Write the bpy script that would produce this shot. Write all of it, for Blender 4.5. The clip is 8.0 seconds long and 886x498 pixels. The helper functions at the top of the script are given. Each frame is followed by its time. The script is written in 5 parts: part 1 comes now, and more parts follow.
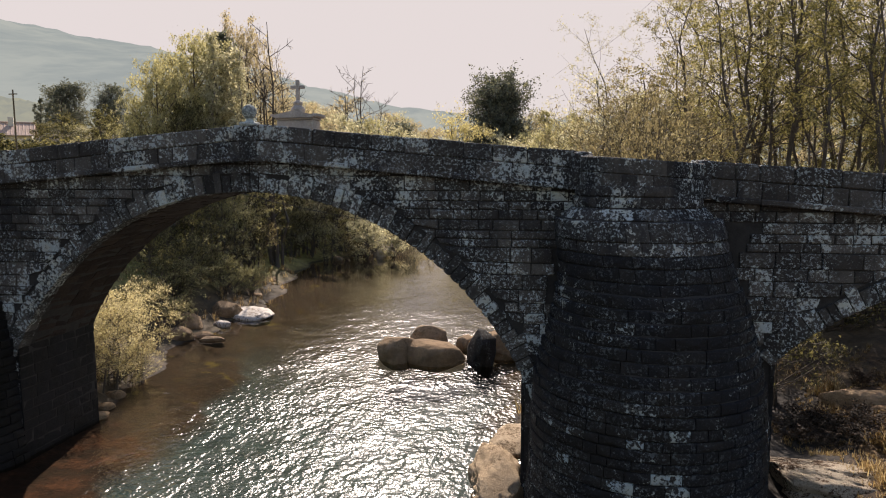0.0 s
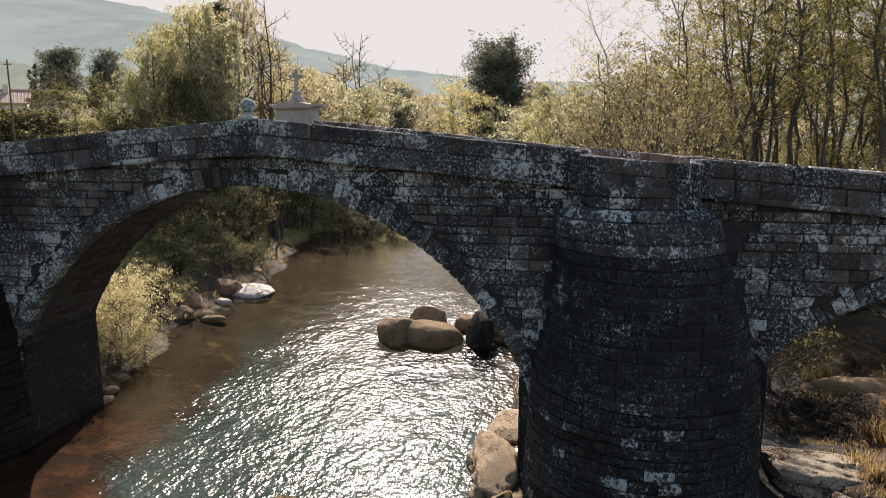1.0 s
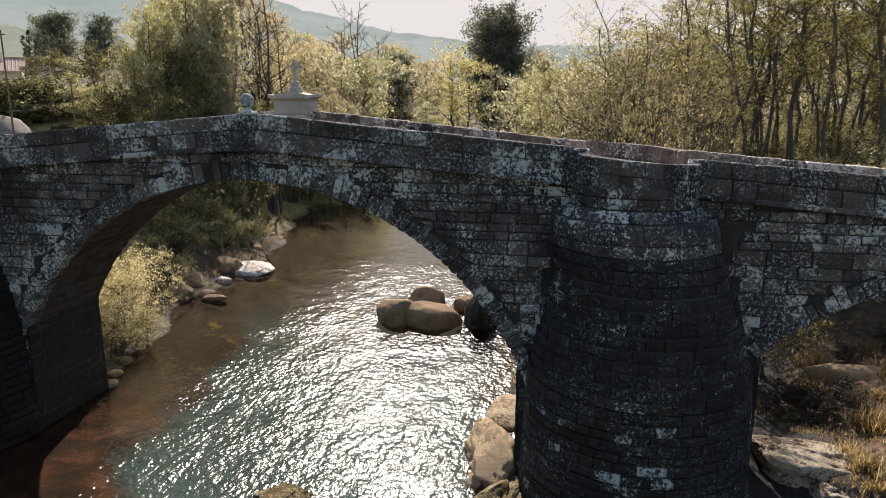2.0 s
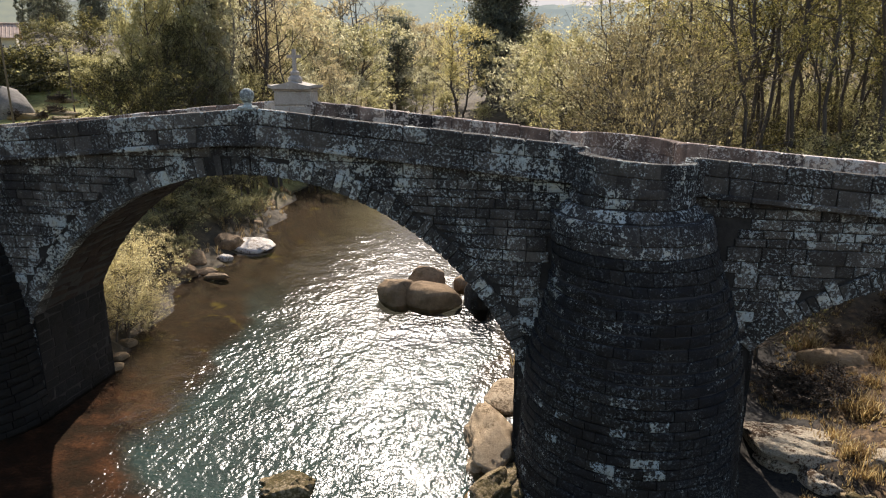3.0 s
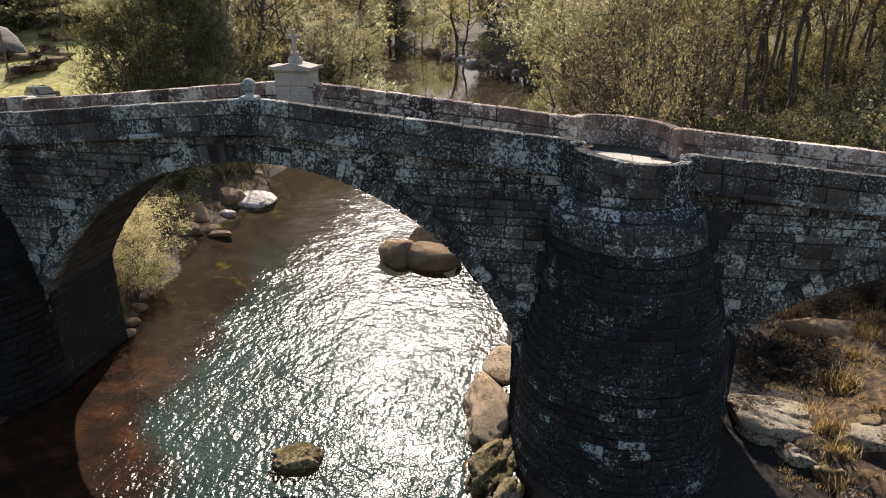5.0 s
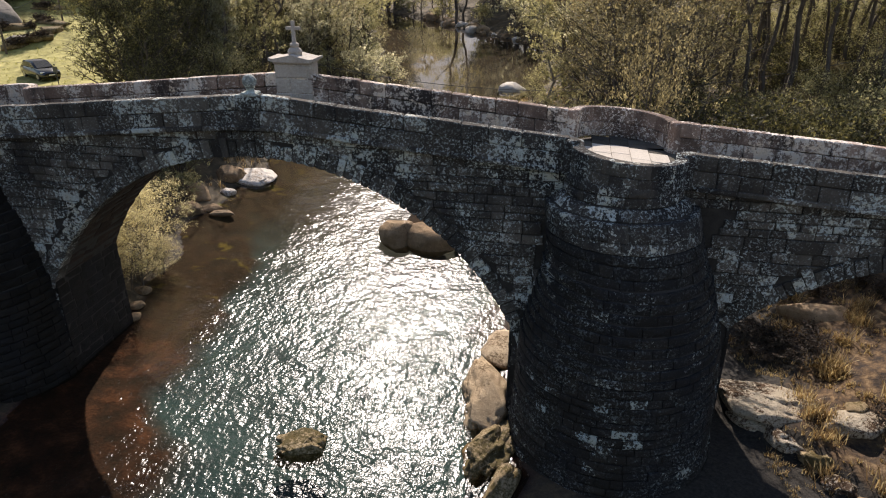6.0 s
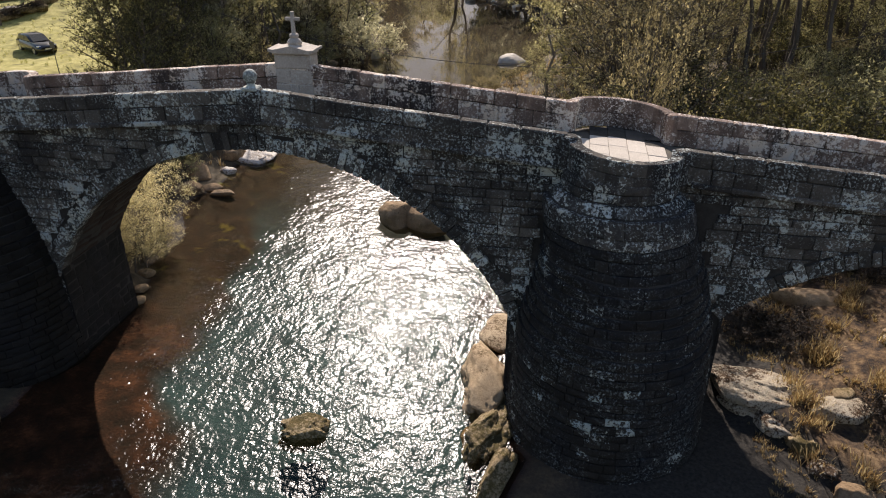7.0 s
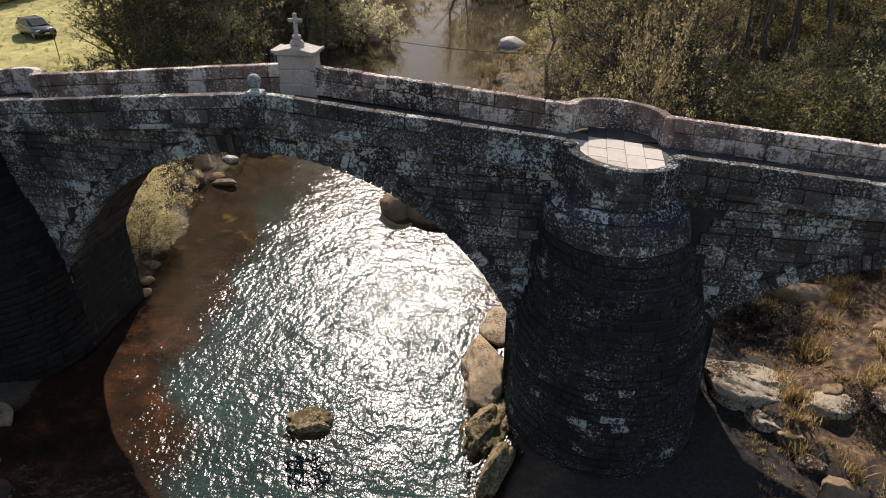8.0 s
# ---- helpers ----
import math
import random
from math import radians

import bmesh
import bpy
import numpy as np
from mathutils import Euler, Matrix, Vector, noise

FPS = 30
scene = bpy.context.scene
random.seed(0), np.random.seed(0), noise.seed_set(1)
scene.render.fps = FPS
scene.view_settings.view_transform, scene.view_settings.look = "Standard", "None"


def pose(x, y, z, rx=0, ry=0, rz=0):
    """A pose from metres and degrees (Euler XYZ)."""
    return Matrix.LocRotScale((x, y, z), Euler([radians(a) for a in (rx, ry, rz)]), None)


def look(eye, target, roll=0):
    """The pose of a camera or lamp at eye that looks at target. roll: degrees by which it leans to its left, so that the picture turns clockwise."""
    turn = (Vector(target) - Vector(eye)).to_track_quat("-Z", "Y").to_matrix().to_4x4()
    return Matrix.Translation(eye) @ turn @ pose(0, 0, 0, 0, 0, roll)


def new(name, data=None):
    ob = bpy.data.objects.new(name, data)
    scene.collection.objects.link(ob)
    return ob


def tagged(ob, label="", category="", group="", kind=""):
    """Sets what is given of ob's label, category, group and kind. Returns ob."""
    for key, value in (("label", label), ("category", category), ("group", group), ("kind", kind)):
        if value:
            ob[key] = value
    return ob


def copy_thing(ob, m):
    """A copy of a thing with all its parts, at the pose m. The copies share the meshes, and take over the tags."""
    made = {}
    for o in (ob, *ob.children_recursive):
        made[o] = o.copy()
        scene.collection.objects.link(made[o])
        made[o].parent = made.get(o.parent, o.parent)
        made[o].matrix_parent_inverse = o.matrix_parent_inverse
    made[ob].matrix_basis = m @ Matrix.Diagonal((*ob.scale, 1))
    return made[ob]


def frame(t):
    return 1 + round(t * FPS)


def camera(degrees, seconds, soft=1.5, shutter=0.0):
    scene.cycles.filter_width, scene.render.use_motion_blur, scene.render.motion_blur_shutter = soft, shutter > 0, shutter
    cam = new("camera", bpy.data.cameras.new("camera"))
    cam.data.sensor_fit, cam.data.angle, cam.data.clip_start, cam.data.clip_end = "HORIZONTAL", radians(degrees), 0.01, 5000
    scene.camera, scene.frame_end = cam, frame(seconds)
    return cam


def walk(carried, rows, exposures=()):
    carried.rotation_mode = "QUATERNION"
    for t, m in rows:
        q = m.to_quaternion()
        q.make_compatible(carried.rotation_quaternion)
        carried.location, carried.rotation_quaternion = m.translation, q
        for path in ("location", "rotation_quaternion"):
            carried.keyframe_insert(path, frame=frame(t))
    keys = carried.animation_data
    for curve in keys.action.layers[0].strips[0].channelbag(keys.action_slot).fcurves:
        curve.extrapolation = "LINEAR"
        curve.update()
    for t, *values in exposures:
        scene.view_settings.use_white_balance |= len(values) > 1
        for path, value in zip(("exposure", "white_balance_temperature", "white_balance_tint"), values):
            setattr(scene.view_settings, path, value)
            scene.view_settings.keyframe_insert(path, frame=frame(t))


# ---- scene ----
cam = camera(66.0, 8.0, soft=1.05)
PATH = [
    (0, (1.912, 0.579, 9.49), (1.546, 2.533, 9.265), -0.1),
    (0.5, (1.913, 0.585, 9.96), (1.55, 2.532, 9.681), -0.1),
    (1, (1.914, 0.581, 10.4), (1.553, 2.52, 10.071), 0.0),
    (1.5, (1.914, 0.571, 10.837), (1.556, 2.502, 10.459), 0.1),
    (3, (1.925, 0.501, 12.248), (1.576, 2.396, 11.714), 0.1),
    (3.5, (1.925, 0.489, 12.725), (1.577, 2.37, 12.139), 0.1),
    (4, (1.915, 0.476, 13.211), (1.571, 2.34, 12.574), 0.1),
    (4.5, (1.915, 0.463, 13.679), (1.575, 2.31, 12.992), 0.1),
    (6, (1.923, 0.443, 15.14), (1.596, 2.232, 14.307), 0.1),
    (6.5, (1.93, 0.443, 15.604), (1.607, 2.21, 14.726), 0.1),
    (7, (1.926, 0.439, 16.069), (1.609, 2.184, 15.145), 0.1),
    (7.5, (1.91, 0.428, 16.557), (1.598, 2.152, 15.591), 0.1),
    (8, (1.902, 0.373, 16.991), (1.592, 2.085, 16.006), 0.2),
]
EXPOSURE = 0.76
walk(cam, [(t, look(eye, target, roll)) for t, eye, target, roll in PATH],
     [(0.0, EXPOSURE - 0.13, 6800, 20), (0.5, EXPOSURE + 0.02, 6800, 20), (1.2, EXPOSURE, 6600, 16), (3.5, EXPOSURE, 6600, 15), (6.0, EXPOSURE - 0.17, 6600, 17), (8.0, EXPOSURE - 0.25, 6600, 18)])

# ---------------------------------------------------------------- light
SUN_EL, SUN_AZ = 38.3, -14.0          # degrees; azimuth from +y towards +x
scene.view_settings.exposure = EXPOSURE
world = bpy.data.worlds.new("sky")
scene.world = world
world.use_nodes = True
wn = world.node_tree
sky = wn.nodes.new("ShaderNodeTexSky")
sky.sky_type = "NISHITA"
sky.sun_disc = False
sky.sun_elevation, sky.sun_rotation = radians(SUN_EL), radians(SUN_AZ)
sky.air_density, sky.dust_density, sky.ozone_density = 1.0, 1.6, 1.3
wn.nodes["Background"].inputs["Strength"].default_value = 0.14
sky_cap = wn.nodes.new("ShaderNodeVectorMath")          # caps the sky's radiance: no part of it is brighter than this
sky_cap.operation = "MINIMUM"
sky_cap.inputs[1].default_value = (3.4, 3.33, 3.26)
wn.links.new(sky.outputs[0], sky_cap.inputs[0])
wn.links.new(sky_cap.outputs[0], wn.nodes["Background"].inputs["Color"])
sun_data = bpy.data.lights.new("sun", "SUN")
sun_data.energy, sun_data.angle, sun_data.color = 5.0, radians(0.53), (1.0, 0.93, 0.82)
sun = new("sun", sun_data)
sa, ca = math.sin(radians(SUN_AZ)), math.cos(radians(SUN_AZ))
ce, se = math.cos(radians(SUN_EL)), math.sin(radians(SUN_EL))
sun.matrix_world = look((sa * ce * 300, ca * ce * 300, se * 300), (0, 0, 0))

# ---------------------------------------------------------------- materials


def material(name):
    m = bpy.data.materials.new(name)
    m.use_nodes = True
    m.node_tree.nodes.clear()
    out = m.node_tree.nodes.new("ShaderNodeOutputMaterial")
    return m, m.node_tree, out


def node(nt, kind, **ins):
    """A node; ins: socket names with _ for a space, set or linked."""
    n = nt.nodes.new(kind)
    for key, v in ins.items():
        s = n.inputs[int(key[1:])] if key[0] == "i" and key[1:].isdigit() else n.inputs[key.replace("_", " ")]
        if isinstance(v, bpy.types.NodeSocket):
            nt.links.new(v, s)
        elif isinstance(v, tuple) and len(v) == 3 and s.type == "RGBA":
            s.default_value = (*v, 1)
        else:
            s.default_value = v
    return n


def noise_of(nt, vec, scale, detail=4.0, rough=0.55):
    return node(nt, "ShaderNodeTexNoise", Vector=vec, Scale=scale, Detail=detail, Roughness=rough).outputs["Fac"]


def ramp_of(nt, fac, *stops):
    r = nt.nodes.new("ShaderNodeValToRGB")
    nt.links.new(fac, r.inputs[0])
    el = r.color_ramp.elements
    while len(el) < len(stops):
        el.new(0.5)
    for e, (p, c) in zip(el, stops):
        e.position = p
        e.color = (c, c, c, 1) if isinstance(c, (int, float)) else (*c, 1)
    return r.outputs["Color"]


def mix_of(nt, fac, a, b, blend="MIX"):
    n = nt.nodes.new("ShaderNodeMix")
    n.data_type, n.blend_type = "RGBA", blend
    for s, v in ((n.inputs[0], fac), (n.inputs[6], a), (n.inputs[7], b)):
        if isinstance(v, bpy.types.NodeSocket):
            nt.links.new(v, s)
        elif isinstance(v, (int, float)):
            s.default_value = v
        else:
            s.default_value = (*v, 1)
    return n.outputs[2]


def sums(nt, op, a, b):
    n = nt.nodes.new("ShaderNodeMath")
    n.operation = op
    for s, v in ((n.inputs[0], a), (n.inputs[1], b)):
        if isinstance(v, bpy.types.NodeSocket):
            nt.links.new(v, s)
        else:
            s.default_value = v
    return n.outputs[0]


def bump_of(nt, height, strength, distance):
    return node(nt, "ShaderNodeBump", Height=height, Strength=strength, Distance=distance).outputs[0]


def place_of(nt, sx=1.0, sy=1.0, sz=1.0):
    g = nt.nodes.new("ShaderNodeNewGeometry").outputs["Position"]
    if (sx, sy, sz) == (1.0, 1.0, 1.0):
        return g
    return node(nt, "ShaderNodeMapping", Vector=g, Scale=(sx, sy, sz)).outputs[0]


def any_random(nt):
    """A number for each piece, whether an object of its own or an island of a joined mesh."""
    a = nt.nodes.new("ShaderNodeObjectInfo").outputs["Random"]
    b = nt.nodes.new("ShaderNodeNewGeometry").outputs["Random Per Island"]
    return sums(nt, "FRACT", sums(nt, "ADD", a, b), 0.0)


def stone_mat(name, dark, mid, pale, lichen, lichen_low, lichen_high, spread=0.5, rough=0.9, bump=0.6, film=0.0, moss=None, fleck=0.6, deep=0.05):
    """Weathered granite: blotches, a tone for each piece, black film, crusts of lichen, grain."""
    m, nt, out = material(name)
    p = place_of(nt)
    big, middle, fine = noise_of(nt, p, 0.45, 3), noise_of(nt, p, 2.6, 5, 0.65), noise_of(nt, p, 26, 5, 0.7)
    rnd = any_random(nt)
    tone = sums(nt, "ADD", sums(nt, "MULTIPLY", rnd, spread), sums(nt, "MULTIPLY", middle, 1 - spread * 0.5))
    tone = sums(nt, "ADD", sums(nt, "MULTIPLY", tone, 0.75), sums(nt, "MULTIPLY", big, 0.25))
    col = ramp_of(nt, tone, (0.2, dark), (0.52, mid), (0.9, pale))
    col = mix_of(nt, 0.35, col, ramp_of(nt, fine, (0.3, 0.25), (0.7, 0.85)), "OVERLAY")
    if film:
        streak = sums(nt, "ADD", sums(nt, "MULTIPLY", noise_of(nt, place_of(nt, 1.0, 1.0, 0.36), 0.9, 6, 0.68), 0.6), sums(nt, "MULTIPLY", noise_of(nt, p, 0.24, 3, 0.6), 0.4))
        col = mix_of(nt, sums(nt, "MULTIPLY", ramp_of(nt, streak, (0.44, 0.0), (0.6, 1.0)), film), col, (0.018, 0.018, 0.02))
    if moss:
        col = mix_of(nt, ramp_of(nt, noise_of(nt, p, 1.1, 6, 0.7), (0.55, 0.0), (0.7, 0.7)), col, moss)
    zone = sums(nt, "ADD", sums(nt, "MULTIPLY", big, 0.5), sums(nt, "ADD", sums(nt, "MULTIPLY", noise_of(nt, p, 1.7, 4, 0.6), 0.4), sums(nt, "MULTIPLY", rnd, 0.1)))
    crust = sums(nt, "ADD", sums(nt, "MULTIPLY", noise_of(nt, p, 9.5, 6, 0.7), 0.42), sums(nt, "MULTIPLY", zone, 0.58))
    tint = mix_of(nt, ramp_of(nt, noise_of(nt, p, 3.1, 3), (0.42, 0.0), (0.62, 1.0)), lichen, tuple(v * w for v, w in zip(lichen, (1.12, 1.0, 0.86))))
    col = mix_of(nt, ramp_of(nt, crust, (lichen_low, 0.0), (lichen_high, 0.9)), col, tint)
    patch = ramp_of(nt, noise_of(nt, p, 0.9, 5, 0.68), (0.42, 0.0), (0.6, 1.0))
    flecks = sums(nt, "MULTIPLY", ramp_of(nt, noise_of(nt, p, 12.0, 4, 0.65), (0.555, 0.0), (0.575, 1.0)), sums(nt, "MULTIPLY", patch, fleck * 1.5))
    col = mix_of(nt, flecks, col, tuple(min(1.0, v * 1.15) for v in lichen))
    dots = sums(nt, "MULTIPLY", ramp_of(nt, noise_of(nt, p, 19.0, 3, 0.6), (0.61, 0.0), (0.64, 1.0)), sums(nt, "ADD", sums(nt, "MULTIPLY", patch, fleck), 0.25 * fleck))
    col = mix_of(nt, dots, col, tuple(min(1.0, v * 1.3) for v in lichen))
    h = sums(nt, "ADD", sums(nt, "MULTIPLY", fine, 0.5), middle)
    b = node(nt, "ShaderNodeBsdfPrincipled", Base_Color=col, Roughness=rough, Specular_IOR_Level=0.15, Normal=bump_of(nt, h, bump, deep))
    nt.links.new(b.outputs[0], out.inputs[0])
    return m


def leaf_mat(name, a, b, c, light=0.45, gloss=0.65):
    m, nt, out = material(name)
    rnd = nt.nodes.new("ShaderNodeNewGeometry").outputs["Random Per Island"]
    big = noise_of(nt, place_of(nt), 0.35, 3)
    tone = sums(nt, "ADD", sums(nt, "MULTIPLY", rnd, 0.6), sums(nt, "MULTIPLY", big, 0.5))
    a, b, c = (tuple(v * w for v, w in zip(q, (0.96, 1.0, 1.04))) for q in (a, b, c))
    col = ramp_of(nt, tone, (0.25, a), (0.55, b), (0.85, c))
    d = node(nt, "ShaderNodeBsdfPrincipled", Base_Color=col, Roughness=gloss)
    t = node(nt, "ShaderNodeBsdfTranslucent", Color=mix_of(nt, 1.0, col, (1.36, 1.32, 1.12), "MULTIPLY"))
    s = node(nt, "ShaderNodeMixShader", Fac=light, i1=d.outputs[0], i2=t.outputs[0])
    nt.links.new(s.outputs[0], out.inputs[0])
    return m


def plain_mat(name, a, b, scale, rough=0.7, bump=0.2, metal=0.0, stretch=(1, 1, 1), distance=0.02):
    m, nt, out = material(name)
    p = place_of(nt, *stretch)
    f = sums(nt, "ADD", sums(nt, "MULTIPLY", noise_of(nt, p, scale, 5, 0.6), 0.6), sums(nt, "MULTIPLY", noise_of(nt, p, scale * 7, 4, 0.6), 0.4))
    col = ramp_of(nt, f, (0.3, a), (0.7, b))
    s = node(nt, "ShaderNodeBsdfPrincipled", Base_Color=col, Roughness=rough, Metallic=metal, Normal=bump_of(nt, f, bump, distance))
    nt.links.new(s.outputs[0], out.inputs[0])
    return m


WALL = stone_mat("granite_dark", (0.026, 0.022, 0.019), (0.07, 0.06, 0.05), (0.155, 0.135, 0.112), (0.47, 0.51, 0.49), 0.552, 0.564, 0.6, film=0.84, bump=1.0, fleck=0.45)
VOUSS = stone_mat("granite_arch_ring", (0.024, 0.021, 0.018), (0.068, 0.06, 0.05), (0.15, 0.132, 0.112), (0.5, 0.55, 0.53), 0.545, 0.56, 0.6, film=0.78, bump=0.9, fleck=0.4)
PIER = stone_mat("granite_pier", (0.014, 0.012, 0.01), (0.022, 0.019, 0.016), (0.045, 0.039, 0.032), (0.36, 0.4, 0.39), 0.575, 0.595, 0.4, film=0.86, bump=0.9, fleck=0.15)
LICHENED = stone_mat("granite_white_crust", (0.014, 0.012, 0.01), (0.03, 0.026, 0.02), (0.07, 0.06, 0.05), (0.37, 0.43, 0.43), 0.512, 0.53, 0.4, film=0.8, bump=0.9, fleck=0.4)
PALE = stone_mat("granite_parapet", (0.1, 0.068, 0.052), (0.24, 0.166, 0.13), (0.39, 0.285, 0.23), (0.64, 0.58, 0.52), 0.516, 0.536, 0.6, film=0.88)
SHRINE = stone_mat("granite_clean", (0.3, 0.26, 0.22), (0.42, 0.37, 0.32), (0.52, 0.46, 0.4), (0.55, 0.55, 0.5), 0.57, 0.66, 0.25, film=0.2, bump=0.3, fleck=0.2)
# near-black stone: the shade at the west abutment is put into its colour
SHADEBLACK = stone_mat("shade_black_granite", (0.006, 0.005, 0.004), (0.012, 0.01, 0.008), (0.024, 0.02, 0.016), (0.09, 0.085, 0.07), 0.62, 0.68, 0.4, film=0.6, fleck=0.05, rough=0.8)
BALLM = stone_mat("granite_ball", (0.12, 0.13, 0.12), (0.25, 0.26, 0.24), (0.36, 0.37, 0.34), (0.5, 0.55, 0.52), 0.5, 0.62, 0.3, film=0.35)
# vault stone, its colour lowered to deepen the shade under the arches
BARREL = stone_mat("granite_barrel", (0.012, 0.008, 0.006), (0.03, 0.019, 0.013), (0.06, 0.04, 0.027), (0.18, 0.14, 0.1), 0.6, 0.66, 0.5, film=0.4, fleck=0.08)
BOULDER = stone_mat("river_granite", (0.17, 0.11, 0.06), (0.32, 0.22, 0.13), (0.48, 0.36, 0.24), (0.11, 0.085, 0.05), 0.53, 0.58, 0.25, film=0.35, moss=(0.11, 0.08, 0.04), bump=1.0, fleck=0.2, deep=0.12)
TAN = stone_mat("tan_granite", (0.28, 0.2, 0.12), (0.46, 0.35, 0.23), (0.62, 0.5, 0.36), (0.14, 0.1, 0.06), 0.53, 0.58, 0.25, film=0.2, moss=(0.15, 0.11, 0.05), bump=1.0, fleck=0.2, deep=0.14)
MOSSY = stone_mat("mossy_granite", (0.14, 0.1, 0.055), (0.27, 0.2, 0.115), (0.46, 0.37, 0.25), (0.08, 0.065, 0.025), 0.49, 0.54, 0.25, moss=(0.13, 0.1, 0.04), bump=1.0, fleck=0.3, deep=0.1)
WASHED = stone_mat("washed_granite", (0.4, 0.35, 0.3), (0.53, 0.48, 0.42), (0.64, 0.59, 0.53), (0.16, 0.12, 0.08), 0.55, 0.6, 0.25, fleck=0.15)
SLAB = stone_mat("spotted_granite", (0.45, 0.37, 0.27), (0.6, 0.51, 0.39), (0.74, 0.65, 0.53), (0.085, 0.046, 0.024), 0.505, 0.515, 0.25, fleck=1.0, bump=1.0, deep=0.25)
OUTCROP = stone_mat("grey_outcrop", (0.13, 0.11, 0.09), (0.25, 0.22, 0.19), (0.4, 0.36, 0.31), (0.09, 0.09, 0.07), 0.53, 0.59, 0.25, film=0.4)
# pale for the sunlit refuge floor, dark for the road and shaded flags
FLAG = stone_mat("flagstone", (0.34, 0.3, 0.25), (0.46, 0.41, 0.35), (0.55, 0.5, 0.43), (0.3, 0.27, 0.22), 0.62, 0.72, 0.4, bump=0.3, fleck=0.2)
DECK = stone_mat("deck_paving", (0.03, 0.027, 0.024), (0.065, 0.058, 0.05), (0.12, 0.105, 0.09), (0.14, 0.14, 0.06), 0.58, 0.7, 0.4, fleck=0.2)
BARK = plain_mat("bark", (0.045, 0.035, 0.028), (0.16, 0.13, 0.1), 3.0, 0.9, 0.6, stretch=(1, 1, 0.25))
PALEBARK = plain_mat("pale_bark", (0.12, 0.1, 0.08), (0.32, 0.28, 0.23), 3.0, 0.85, 0.5, stretch=(1, 1, 0.25))
L_OLIVE = leaf_mat("leaf_olive", (0.2, 0.18, 0.09), (0.34, 0.305, 0.155), (0.5, 0.445, 0.245), 0.58, 0.75)
L_SALLOW = leaf_mat("leaf_sallow", (0.1, 0.08, 0.042), (0.21, 0.168, 0.088), (0.4, 0.33, 0.18), 0.5, 0.7)
L_WOOD = leaf_mat("leaf_wood", (0.08, 0.072, 0.028), (0.2, 0.175, 0.066), (0.5, 0.42, 0.16), 0.54, 0.75)
L_STRAWGREEN = leaf_mat("leaf_pale_olive", (0.1, 0.095, 0.045), (0.24, 0.22, 0.105), (0.46, 0.41, 0.22), 0.42, 0.75)
L_HEATH = leaf_mat("leaf_heath", (0.014, 0.01, 0.006), (0.032, 0.02, 0.011), (0.09, 0.05, 0.024), 0.15, 0.8)
L_GREEN = leaf_mat("leaf_green", (0.026, 0.024, 0.01), (0.075, 0.068, 0.027), (0.28, 0.24, 0.095), 0.46, 0.7)
L_DARK = leaf_mat("leaf_dark", (0.06, 0.066, 0.05), (0.115, 0.12, 0.085), (0.24, 0.23, 0.15), 0.42)
L_YELLOW = leaf_mat("leaf_yellow", (0.34, 0.28, 0.12), (0.5, 0.42, 0.19), (0.66, 0.57, 0.3), 0.6, 0.75)
L_STRAW = leaf_mat("leaf_straw", (0.3, 0.245, 0.115), (0.5, 0.42, 0.225), (0.72, 0.63, 0.4), 0.54)
L_SILVER = leaf_mat("leaf_silver", (0.27, 0.25, 0.155), (0.44, 0.4, 0.265), (0.64, 0.58, 0.42), 0.58, 0.6)
L_BROWN = leaf_mat("leaf_brown", (0.24, 0.195, 0.122), (0.38, 0.31, 0.195), (0.54, 0.45, 0.29), 0.6, 0.75)
STRAW = leaf_mat("dry_grass", (0.12, 0.068, 0.026), (0.32, 0.21, 0.09), (0.62, 0.48, 0.26), 0.42, 0.6)
GRASSM = leaf_mat("green_grass", (0.16, 0.16, 0.05), (0.3, 0.29, 0.085), (0.48, 0.43, 0.16), 0.45, 0.6)
MORTAR = plain_mat("joint_mortar", (0.015, 0.013, 0.011), (0.05, 0.044, 0.037), 4.0, 0.95, 0.6)


